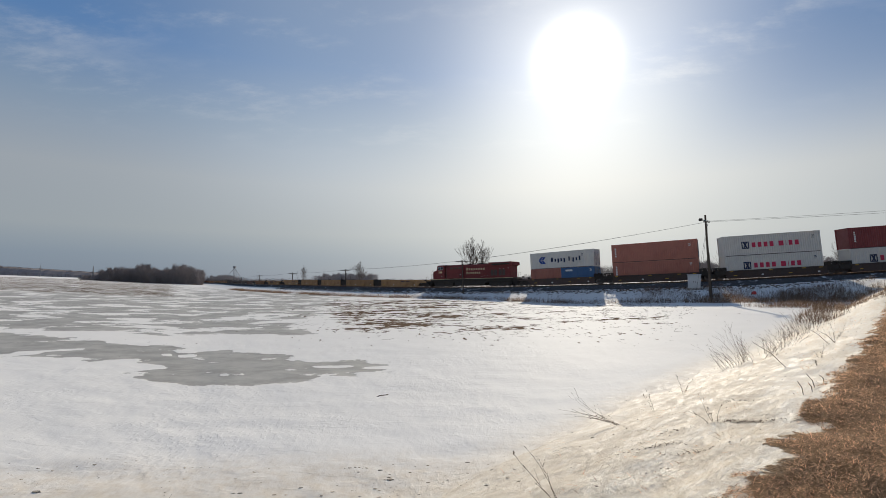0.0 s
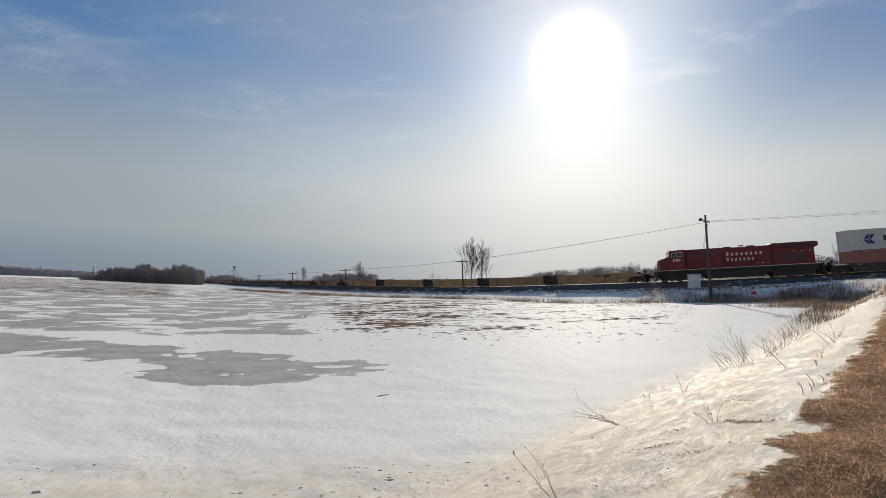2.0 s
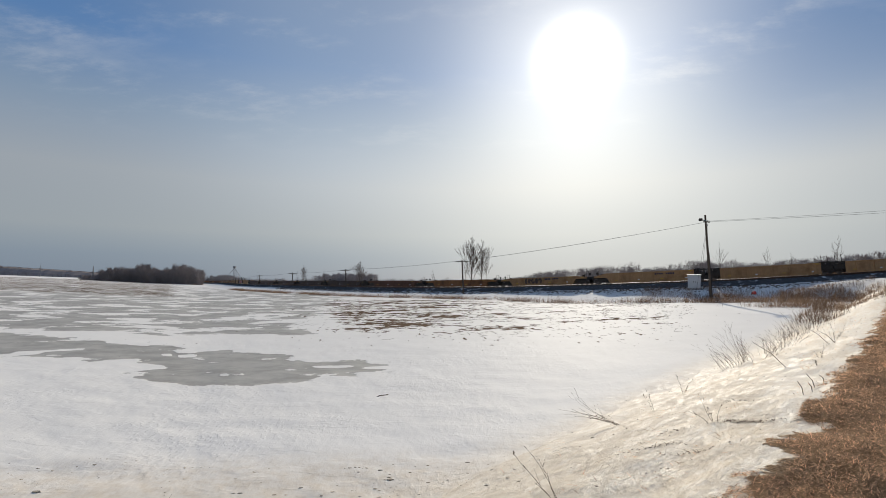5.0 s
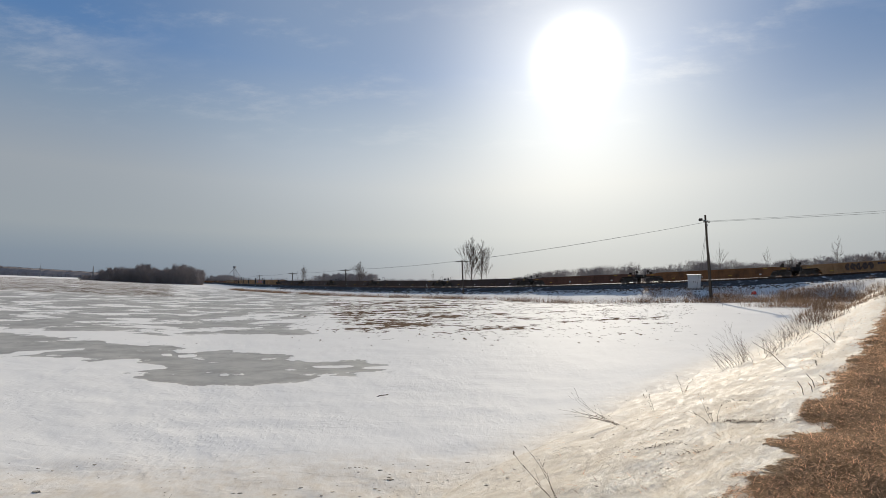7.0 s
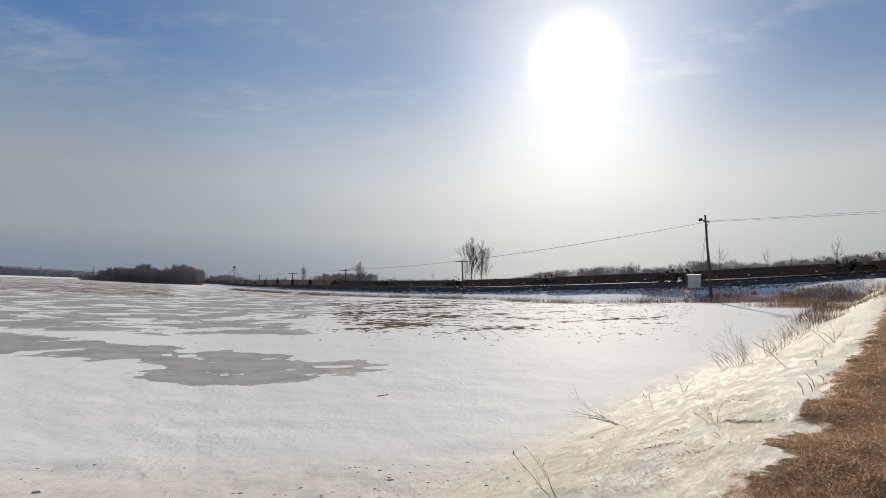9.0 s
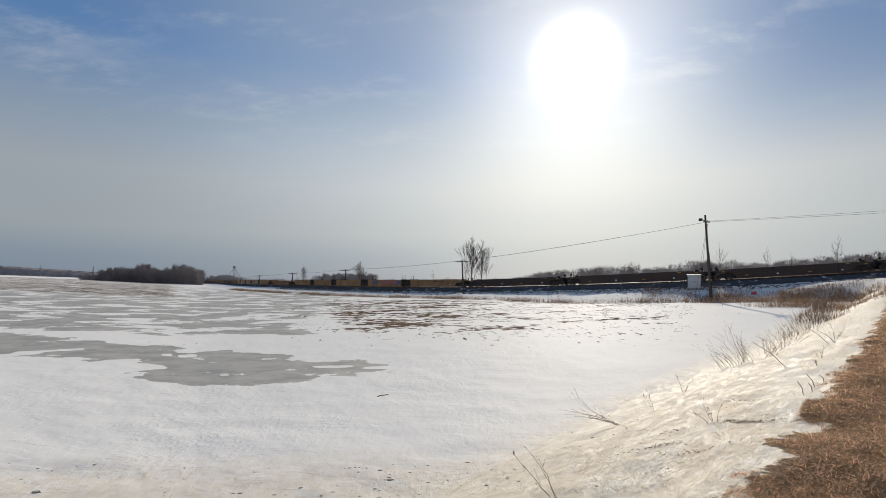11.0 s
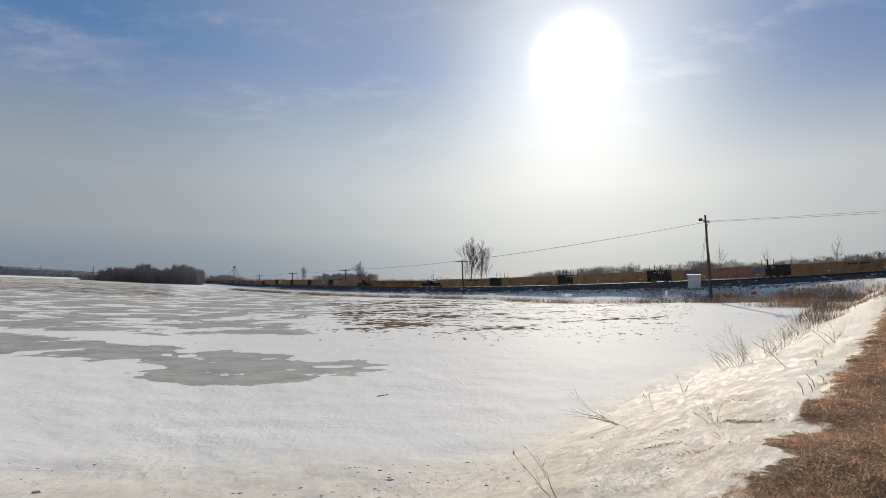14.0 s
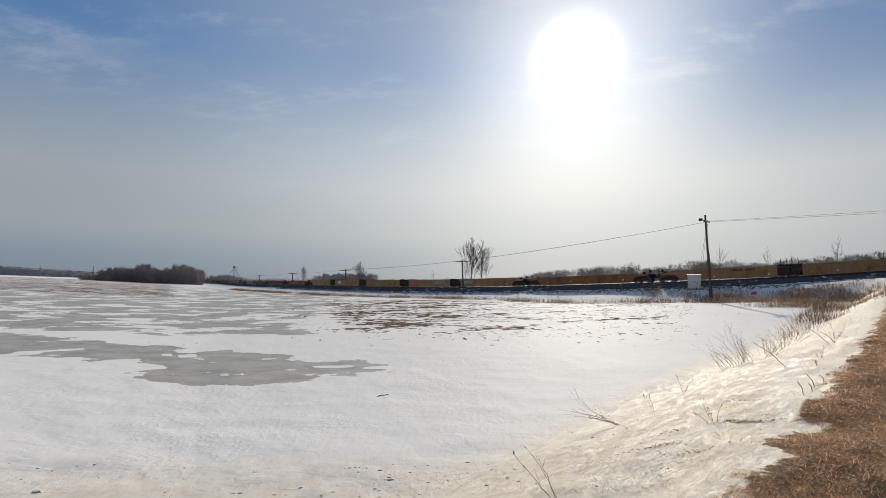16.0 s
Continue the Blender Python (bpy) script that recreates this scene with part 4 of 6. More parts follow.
# ---- locomotive ----
def locomotive(q0, q1):
    car = thing("locomotive", "dark red diesel freight locomotive with cream lettering and black frame", "locomotive")
    x0 = -(q1 - q0) / 2

    def X(v):
        return x0 + v

    deck = Shape().box(X(0.9), X(21.6), -1.5, 1.5, 1.42, 1.74, 0.03)
    deck.side([(X(0.7), 0.75), (X(0.95), 0.75), (X(1.0), 1.74), (X(0.7), 1.60)], -1.5, 1.5)
    deck.side([(X(21.5), 0.75), (X(21.8), 0.75), (X(21.8), 1.60), (X(21.5), 1.74)], -1.5, 1.5)
    part("deck", deck, DARK_STEEL, car, "black walkway deck and frame")
    part("sill_stripe", Shape().box(X(0.95), X(21.55), -1.515, -1.50, 1.66, 1.74), CREAM_LETTER, car, "pale stripe along the sill")
    part("fuel_tank", Shape().side([(X(7.3), 0.55), (X(7.7), 0.26), (X(14.6), 0.26), (X(15.0), 0.55), (X(15.0), 1.42), (X(7.3), 1.42)], -1.35, 1.35), DARK_STEEL, car, "black fuel tank", 0.05)
    nose = Shape().side([(X(1.2), 1.74), (X(2.9), 1.74), (X(2.9), 3.72), (X(2.4), 3.66), (X(1.36), 3.42), (X(1.22), 3.2)], -1.2, 1.2)
    part("nose", nose, RED_PAINT, car, bevel=0.06)
    cab = Shape().side([(X(2.45), 1.74), (X(4.7), 1.74), (X(4.7), 4.58), (X(4.55), 4.68), (X(2.95), 4.66), (X(2.72), 4.55), (X(2.5), 3.6)], -1.55, 1.55)
    cab = part("cab", cab, RED_PAINT, car, bevel=0.06)
    part("windshield", Shape().side([(X(2.52), 3.75), (X(2.56), 3.73), (X(2.74), 4.42), (X(2.70), 4.44)], -1.2, 1.2), GLASS, cab, "dark sloping windshield")
    part("cab_roof", Shape().prism([(-1.5, 4.66), (1.5, 4.66), (1.2, 4.74), (-1.2, 4.74)], X(2.8), X(4.8)), CABINET, cab, "pale cab roof")
    for a, b in ((2.95, 3.5), (3.6, 4.3)):
        w = part("side_window", Shape().box(X(a), X(b), -1.575, -1.545, 3.72, 4.26), GLASS, cab, "dark cab side window")
        part("window_frame", Shape().box(X(a) - 0.06, X(b) + 0.06, -1.56, -1.552, 3.66, 4.32), CABINET, w)
    for k in range(3):
        part("number_bar", Shape().box(X(3.1) + k * 0.36, X(3.1) + k * 0.36 + 0.24, -1.562, -1.548, 2.98, 3.36), CREAM_LETTER, cab)
    for name, a, b, top, wide in (("front_hood", 4.75, 9.8, 4.66, 1.05), ("engine_hood", 9.8, 16.0, 4.60, 1.02)):
        h = Shape().prism([(-wide, 1.74), (wide, 1.74), (wide, top - 0.22), (wide - 0.2, top), (-wide + 0.2, top), (-wide, top - 0.22)], X(a), X(b))
        part(name, h, RED_PAINT, car, bevel=0.02)
    part("blower_housing", Shape().box(X(5.1), X(9.6), -1.36, 1.36, 1.74, 4.3, 0.15), RED_PAINT, car, bevel=0.02)
    part("radiator_hood", Shape().side([(X(16.0), 1.74), (X(20.9), 1.74), (X(20.9), 3.9), (X(21.35), 4.15), (X(21.35), 4.66), (X(21.1), 4.80), (X(15.9), 4.80), (X(15.7), 4.6), (X(16.0), 4.5)], -1.25, 1.25), RED_PAINT, car, bevel=0.04)
    part("radiator_wing", Shape().prism([(-1.55, 4.15), (1.55, 4.15), (1.5, 4.62), (1.3, 4.76), (-1.3, 4.76), (-1.5, 4.62)], X(16.4), X(21.3)), RED_PAINT, car, "flared radiator section", 0.02)
    for a in (10.2, 13.2):
        part("exhaust_stack", Shape().box(X(a), X(a + 0.9), -0.4, 0.4, 4.55, 4.76, 0.05), DARK_STEEL, car, "sooty roof housing")
    for a, b, low in ((6.75, 7.25, 0.55), (15.05, 15.6, 0.55)):
        part("air_tank", Shape().tube((X(a), -1.15, 0.95), (X(b), -1.15, 0.95), 0.28, 0.28, 10), DARK_STEEL, car, "black air reservoir")
    part("under_gear", Shape().box(X(1.2), X(21.3), -1.3, 1.3, 0.92, 1.42), DARK_STEEL, car, "black underframe")
    doors = 12
    for k in range(doors):
        a = 9.5 + k * 0.56
        part("hood_door", Shape().box(X(a), X(a + 0.5), -1.035, -1.015, 1.95, 4.1), RED_PAINT, car)
    for a in (16.4, 17.2, 18.3, 19.1):
        part("grille", Shape().box(X(a), X(a + 0.62), -1.275, -1.245, 2.2, 3.35), DARK_CAR, car, "dark louvred grille")
    for a in (6.2, 7.2, 8.2):
        part("brake_vent", Shape().box(X(a), X(a + 0.75), -1.375, -1.35, 3.72, 4.12), DARK_CAR, car, "dark louvred vent")
    # the recess behind the cab is a raised slab in dark colour
    part("equipment_door", Shape().box(X(4.95), X(5.08), -1.37, -1.05, 1.8, 4.2), DARK_CAR, car, "dark slab standing in for the recess behind the cab")
    for a, z in ((14.0, 2.12), (14.6, 2.14), (15.3, 2.12), (18.4, 3.55), (19.3, 3.5), (20.3, 3.52), (8.9, 2.55), (3.9, 2.3)):
        part("marking", Shape().box(X(a), X(a + 0.24), -1.27, -1.24, z, z + 0.07) if a > 16 else Shape().box(X(a), X(a + 0.22), -1.075 if a > 9.8 else -1.57, -1.03 if a > 9.8 else -1.355, z, z + 0.07), WHITE_MARK, car)
    part("radiator_grille", Shape().box(X(16.8), X(20.8), -1.575, -1.535, 4.24, 4.5), DARK_STEEL, car, "dark radiator intake")
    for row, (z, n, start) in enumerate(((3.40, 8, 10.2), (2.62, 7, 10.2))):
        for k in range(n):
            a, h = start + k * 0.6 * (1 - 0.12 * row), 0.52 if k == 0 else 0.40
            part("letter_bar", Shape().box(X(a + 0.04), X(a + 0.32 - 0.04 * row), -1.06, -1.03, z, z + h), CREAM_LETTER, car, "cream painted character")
    rail = Shape()
    for a in np.arange(5.2, 21.0, 1.75):
        rail.tube((X(a), -1.47, 1.74), (X(a), -1.47, 2.75), 0.012, n=5)
    rail.tube((X(5.0), -1.47, 2.75), (X(21.2), -1.47, 2.75), 0.012, n=5)
    for a in (0.95, 21.55):
        for y in (-1.4, -0.5, 0.5, 1.4):
            rail.tube((X(a), y, 1.6), (X(a), y, 2.75), 0.022, n=5)
        rail.tube((X(a), -1.4, 2.75), (X(a), 1.4, 2.75), 0.022, n=5)
    part("handrail", rail, DARK_STEEL, car, "thin dark handrail")
    for a in (1.0, 21.5):
        steps = Shape()
        for dx in (-0.25, 0.23):
            steps.box(X(a) + dx, X(a) + dx + 0.02, -1.52, -1.2, 0.45, 1.45)
        for z in (0.45, 0.8, 1.15):
            steps.box(X(a) - 0.25, X(a) + 0.25, -1.52, -1.2, z, z + 0.04)
        part("step_ladder", steps, DARK_STEEL, car)
    for a, s in ((0.7, -1), (21.8, 1)):
        part("coupler", Shape().tube((X(a), 0, 0.88), (X(a) + s * 0.45, 0, 0.88), 0.12, 0.12, 8).box(X(a) + s * 0.45 - 0.15, X(a) + s * 0.45 + 0.15, -0.17, 0.17, 0.7, 1.05, 0.03), DARK_STEEL, car)
        part("plow", Shape().side([(X(a) - s * 0.1, 0.18), (X(a) + s * 0.35, 0.15), (X(a) + s * 0.1, 0.8), (X(a) - s * 0.1, 0.8)], -1.4, 1.4), DARK_STEEL, car, "black pilot plate")
    part("horn", Shape().tube((X(12.4), 0.2, 4.55), (X(12.4), 0.2, 4.84), 0.04, n=6).tube((X(12.1), 0.2, 4.82), (X(12.8), 0.2, 4.82), 0.05, 0.1, 8), DARK_STEEL, car)
    for a in (4.0, 18.3):
        add_truck(car, X(a), LOCO_TRUCK, (-2.05, 0.0, 2.05))
    TRAIN.append((car, (q0 + q1) / 2, 6.85, 0.0))
    return car


def make_train():
    dark = "loaded dark steel well car under stacked containers"
    well_car(22.6, 39.35, "end", "shared", DARK_CAR, dark, "loaded well cars", "low")
    for a, b in ((39.35, 54.5), (54.5, 69.85), (69.85, 85.2), (85.2, 100.6)):
        well_car(a, b, "shared", "shared", DARK_CAR, dark, "loaded well cars", "low")
    locomotive(0.3, 22.6)
    hc, std, base = 2.896, 2.591, 0.40
    # grey box with a blue chevron over two short boxes
    container(25.70, 31.76, base, std, BOX_BROWN, "short red-brown shipping container in a well car")
    container(31.82, 37.88, base, std, BOX_BLUE, "short blue shipping container with a white panel", [("panel", white_panel, WHITE_MARK, -2.2, 1.95), ("code", small_code, WHITE_MARK, 2.2, 2.2)])
    container(25.70, 37.89, base + std + 0.02, hc, BOX_GREY, "light grey shipping container with blue chevrons and dark bars",
              [("chevrons", chevrons, BLUE_MARK, -4.35, 0.85), ("lettering", bars_one, NAVY_MARK, -1.9, 1.1), ("code", small_code, NAVY_MARK, 3.9, 2.3)])
    for z, h in ((base, hc), (base + hc + 0.02, hc)):
        container(40.80, 52.99, z, h, BOX_BROWN, "red-brown shipping container in a stack of two", [("code_column", tall_code, WHITE_MARK, -5.6, 0.9), ("code", small_code, WHITE_MARK, 4.9, 2.3)])
        container(56.0, 68.19, z, h, BOX_GREY, "light grey shipping container with red bars and sign",
                  [("sign", square_sign, NAVY_MARK, -3.75, 0.95), ("lettering", bars_two, RED_MARK, -2.5, 1.05), ("code", small_code, NAVY_MARK, 5.0, 2.3)])
    container(71.5, 83.69, base, hc, BOX_GREY, "light grey shipping container with red bars and sign",
              [("sign", square_sign, NAVY_MARK, -3.75, 0.95), ("lettering", bars_two, RED_MARK, -2.5, 1.05)])
    container(71.5, 83.69, base + hc + 0.02, hc, BOX_MAROON, "maroon shipping container with a pale code column", [("code_column", tall_code, WHITE_MARK, -5.4, 0.9)])
    # empty wells behind the locomotive
    ochre = "empty ochre-painted articulated well car unit"

    def artic(cuts, paint, label, group, style="artic", posts=(), letters=(), sprayed=None):
        for k in range(len(cuts) - 1):
            front = "end" if k == 0 else "shared"
            back = "end" if k == len(cuts) - 2 else "shared"
            well_car(cuts[k + 1], cuts[k], back, front, paint, label, group, style, k in posts, k in letters, (sprayed or {}).get(k, ()))
    artic((0.3, -16.2, -31.0, -45.75, -61.1, -77.7), OCHRE, ochre, "empty ochre well cars", posts=(2,), letters=(0, 4))
    single = ((-77.7, -96.2, OCHRE, "ochre"), (-96.2, -115.8, RUST_OCHRE, "rust-streaked ochre"), (-115.8, -135.2, BROWN_CAR, "rusty brown"), (-135.2, -156.5, DARK_CAR, "dark brown"),
              (-156.5, -178.1, DARK_CAR, "dark brown"), (-178.1, -198.6, DARK_CAR, "dark brown"), (-198.6, -220.2, DARK_CAR, "dark brown"), (-220.2, -242.0, DARK_CAR, "dark brown"))
    for k, (b, a, paint, word) in enumerate(single):
        well_car(a, b, "end", "end", paint, f"empty {word} single well car", "empty single well cars", "single", letters=k == 0,
                 sprayed=((-1.6, 3.6, DARK_CAR),) if k == 0 else ())
    artic((-242.0, -259.2, -274.0, -289.0, -303.7, -320.5), OCHRE, ochre, "empty ochre well cars", posts=(1, 2, 3), letters=(0, 4),
          sprayed={1: ((1.6, 6.0, PINK_SPRAY), (-3.2, 1.8, BLUE_SPRAY), (5.2, 1.2, BLUE_SPRAY))})
    well_car(-342.9, -320.5, "end", "end", RUST_OCHRE, "empty rust-streaked ochre ribbed well car", "empty single well cars", "single")
    artic((-342.9, -359.7, -374.6, -389.5, -404.5, -421.2), OCHRE, ochre, "empty ochre well cars",
          sprayed={0: ((-4.0, 2.4, GREEN_SPRAY),), 1: ((3.4, 3.0, GREEN_SPRAY), (-3.6, 3.0, PINK_SPRAY)), 2: ((-3.0, 2.4, PINK_SPRAY),), 3: ((-3.6, 2.0, WHITE_MARK),)})
    q = -421.2
    for k in range(5):
        paint, word = ((RUST_OCHRE, "rust-streaked ochre"), (BROWN_CAR, "rusty brown"), (BROWN_CAR, "rusty brown"), (OCHRE, "ochre"), (DARK_CAR, "dark brown"))[k]
        well_car(q - 20.7, q, "end", "end", paint, f"empty {word} single well car", "empty single well cars", "single")
        q -= 20.7
    for n in range(3):
        artic(tuple(q - v for v in (0, 16.8, 31.9, 46.9, 62.0, 78.8)), (OCHRE, RUST_OCHRE, BROWN_CAR)[n], ("empty ochre-painted articulated well car unit", "empty rust-streaked ochre articulated well car unit",
              "empty rusty brown articulated well car unit")[n], "empty well cars at the tail")
        q -= 78.8


SPEED = 22.97


def motions():
    """The train rolls past at an even speed."""
    for car, q, reach, ahead in TRAIN:
        rows = []
        for k in range(33):
            t = k * 0.5
            s = q + SPEED * t
            a, b = on_line(s - reach), on_line(s + reach)
            d = (b - a).normalized()
            m = Matrix((d, Vector((0, 0, 1)).cross(d).normalized(), d.cross(Vector((0, 0, 1)).cross(d)).normalized())).transposed().to_4x4()
            rows.append((t, Matrix.Translation((a + b) / 2) @ m @ Matrix.Translation((ahead, 0, 0))))
        walk(car, rows)


make_train()


# ---- pole line ----
def telegraph_pole(x, y, top, lean, label, arm=2.4, tall=False):
    g = at_ground(x, y)
    h = top - g
    p = thing("utility_pole", label, "utility pole", pose(x, y, g, 0, lean), group="poles along the railway")
    part("pole", Shape().tube((0, 0, -0.6), (0, 0, h * 0.5), 0.17, 0.145, 12).tube((0, 0, h * 0.5), (0, 0, h), 0.145, 0.11, 12), POLE_WOOD, p)
    arms = [h - 0.35] if not tall else [h - 0.9]
    for z in arms:
        turn = pose(0, 0, z, 0, 0, 35 if tall else 12)
        bar = part("crossarm", Shape().box(-arm / 2, arm / 2, -0.18, -0.06, -0.06, 0.06, 0.01), POLE_WOOD, p, at=turn)
        for k in range(4):
            dx = -arm / 2 + 0.12 + k * (arm - 0.24) / 3
            part("insulator", Shape().tube((dx, -0.12, 0.06), (dx, -0.12, 0.13), 0.02, 0.02, 6).tube((dx, -0.12, 0.13), (dx, -0.12, 0.24), 0.05, 0.035, 8), INSULATOR, bar)
        for s in (-1, 1):
            part("brace", Shape().tube((s * arm * 0.3, -0.12, -0.05), (0, -0.14, -0.65), 0.018, n=5), MAST_STEEL, bar)
    if tall:
        part("bracket", Shape().tube((0, 0, h - 0.75), (-0.75, -0.25, h - 0.6), 0.05, n=6).box(-0.95, -0.6, -0.4, -0.1, h - 0.78, h - 0.45, 0.04), DARK_STEEL, p, "dark line hardware")
        for r in (0.22,):
            part("riser_pipe", Shape().tube((r, 0, 0.2), (0.17, 0, h * 0.55), 0.035, n=6), DARK_STEEL, p)
    return p


POLES = ((34.3, 59.0, 12.3, -1.6), (3.9, 88.0, 7.9, -2.2), (-25.7, 122.0, 7.1, -2.0), (-50.8, 155.0, 6.9, 0.5), (-81.8, 205.0, 6.8, 0.0), (-125.0, 285.0, 6.8, 0.0))
for k, (x, y, top, lean) in enumerate(POLES):
    telegraph_pole(x, y, top, lean, "tall weathered wooden utility pole beside the railway" if k == 0 else "short weathered telegraph pole with one crossarm", 1.5 if k == 0 else 2.6, k == 0)
telegraph_pole(66.0, 47.0, 12.6, 0, "tall weathered wooden utility pole beside the road", 1.5, True)


def wire(p, q, sag, label, r=0.016):
    sh = Shape()
    p, q = Vector(p), Vector(q)
    n = 14
    pts = [p.lerp(q, k / n) - Vector((0, 0, 4 * sag * (k / n) * (1 - k / n))) for k in range(n + 1)]
    for a, b in zip(pts, pts[1:]):
        sh.tube(a, b, r, r, 4, False)
    ob = part("overhead_wire", sh, WIRE)
    return tagged(ob, label, "wire", "wires of the pole line")


for off, dz in ((-0.3, 0.0), (0.3, 0.12)):
    tops = [(x + off, y, top - (0.95 if k == 0 else 0.2) + dz) for k, (x, y, top, lean) in enumerate(POLES)]
    for k in range(len(tops) - 1):
        wire(tops[k], tops[k + 1], 0.3, "thin sagging wire between poles")
    wire((34.3 + off, 59.0, 11.4 + dz), (66.0 + off, 47.0, 12.0 + dz * 3.5), 0.12, "thin sagging wire between poles")
for dx in (-1.15, -0.6, 0.75):
    wire((34.2, 59.0, 11.2), (34.2 + dx, 60.5, at_ground(34.2 + dx, 60.5)), 0.0, "taut guy wire of the tall pole", 0.014)


# ---- signal cabinet ----
def signal_cabinet(x, y, z):
    g = at_ground(x, y)
    c = thing("signal_cabinet", "light grey metal signal cabinet on a concrete plinth beside the track", "signal cabinet", Matrix.Translation((x, y, z)) @ pose(0, 0, 0, 0, 0, -29) @ Matrix.Scale(0.85, 4))
    part("plinth", Shape().box(-1.05, 1.05, -0.7, 0.7, (g - z) / 0.85 - 0.5, 0.05, 0.03), CONCRETE, c, "concrete plinth")
    part("body", Shape().box(-0.95, 0.95, -0.6, 0.6, 0.05, 2.2, 0.02), CABINET, c, bevel=0.01)
    part("roof", Shape().prism([(-0.70, 2.2), (0.70, 2.2), (0.70, 2.26), (0, 2.36), (-0.70, 2.26)], -1.04, 1.04), CABINET, c, "shallow pitched metal roof")
    for a, b in ((-0.89, -0.01), (0.01, 0.89)):
        d = part("door", Shape().box(a, b, -0.63, -0.60, 0.14, 2.12), CABINET, c, bevel=0.008)
        h = (a + b) / 2 + 0.3 * (1 if a < 0 else -1)
        part("handle", Shape().box(h, h + 0.05, -0.68, -0.63, 1.0, 1.2), DARK_STEEL, d, "dark door handle")
    return c


signal_cabinet(35.3, 64.6, 2.72)
tagged(part("marker_bag", Shape().side([(-0.22, 0), (0.22, 0), (0.26, 0.22), (0.1, 0.42), (-0.15, 0.36), (-0.25, 0.18)], -0.14, 0.14), RED_PLASTIC, None, "", 0.05,
            pose(39.9, 59.1, at_ground(39.9, 59.1) + 0.05)), "faded red plastic bag caught in the weeds", "bag")


# ---- trees ----
def branch(sh, rnd, p, d, length, r, level, sides, limit, droop, least=0.002):
    """A limb that bends as it grows and forks into thinner ones."""
    segs = 3 if level < 3 else 2
    at, way = Vector(p), Vector(d).normalized()
    for k in range(segs):
        nxt = at + way * (length / segs)
        r1 = r * (1 - 0.28 * (k + 1) / segs)
        sh.tube(at, nxt, r * (1 - 0.28 * k / segs), r1, sides if level < 2 else 3, False)
        at = nxt
        way = (way + Vector((rnd.uniform(-1, 1), rnd.uniform(-1, 1), rnd.uniform(-0.3, 0.9) - droop)) * 0.16).normalized()
        if level < limit and (k > 0 or level > 0):
            for _ in range(rnd.choice((1, 1, 2)) if level else 3):
                side = Vector((rnd.uniform(-1, 1), rnd.uniform(-1, 1), rnd.uniform(-0.1, 0.6)))
                branch(sh, rnd, at, (way * 0.9 + side.normalized() * rnd.uniform(0.3, 0.62)), length * rnd.uniform(0.5, 0.72), max(r1 * rnd.uniform(0.5, 0.7), least), level + 1, sides, limit, droop, least)
    if level < limit:
        branch(sh, rnd, at, way, length * 0.68, max(r * 0.6, least), level + 1, sides, limit, droop, least)


def bare_tree(seed, height, radius, count, limit=4, spread=0.36, low=0.2):
    """Meshes for trunk and crown of a leafless tree: a leader to the top and steep limbs all the way up."""
    rnd = random.Random(seed)
    trunk, crown = Shape(), Shape()
    path, at = [Vector((0, 0, -0.5))], Vector((0, 0, 0))
    for k in range(10):
        path.append(at.copy())
        at = at + Vector((rnd.uniform(-0.035, 0.035) * height * 0.5, rnd.uniform(-0.035, 0.035) * height * 0.5, height * 0.094))
    for k in range(len(path) - 1):
        (trunk if k < 4 else crown).tube(path[k], path[k + 1], radius * (1 - 0.095 * k) ** 1.3, radius * (1 - 0.095 * (k + 1)) ** 1.3, 8, False)
    for k in range(count):
        t = low + (0.95 - low) * (k + rnd.random()) / count
        i = min(len(path) - 2, 1 + int(t * 9))
        p = path[i].lerp(path[i + 1], t * 9 - int(t * 9))
        a = k * 2.4 + rnd.uniform(-0.5, 0.5)
        lean = rnd.uniform(0.5, 0.95)
        reach = height * (spread * min(1, 0.5 + 1.6 * t) * (1.04 - t) ** 1.25 + 0.03) * rnd.uniform(0.7, 1.15)
        branch(crown, rnd, p, (math.cos(a) * lean, math.sin(a) * lean, 1), reach * 0.64, max(0.03, radius * 0.34 * (1.05 - t)), 2, 5, limit - (t > 0.55), -0.04, 0.014)
    tall = max(v[2] for v in crown.v)
    for sh in (trunk, crown):
        sh.v = [(x, y, z * height / tall) for x, y, z in sh.v]
    return trunk.mesh("trunk", BARK), crown.mesh("crown", BARK)


TREE_KINDS = [bare_tree(3, 15.0, 0.22, 32, 5, 0.44, 0.12), bare_tree(8, 15.0, 0.20, 30, 5, 0.44, 0.12), bare_tree(14, 12.0, 0.13, 11, 4, 0.36, 0.3), bare_tree(21, 12.0, 0.13, 10, 4, 0.42, 0.3)]


def tree(kind, x, y, top, turn, label, wide=1.0):
    g = at_ground(x, y)
    base = (15.0, 15.0, 12.0, 12.0)[kind]
    k = (top - g) / base
    t = thing("tree", label, "tree", Matrix.Translation((x, y, g)) @ Matrix.Rotation(turn, 4, "Z") @ Matrix.Diagonal((k * wide, k * wide, k, 1)), group="bare trees by the railway")
    part("trunk", TREE_KINDS[kind][0], None, t)
    part("crown", TREE_KINDS[kind][1], None, t, "leafless crown of fine branches")
    return t


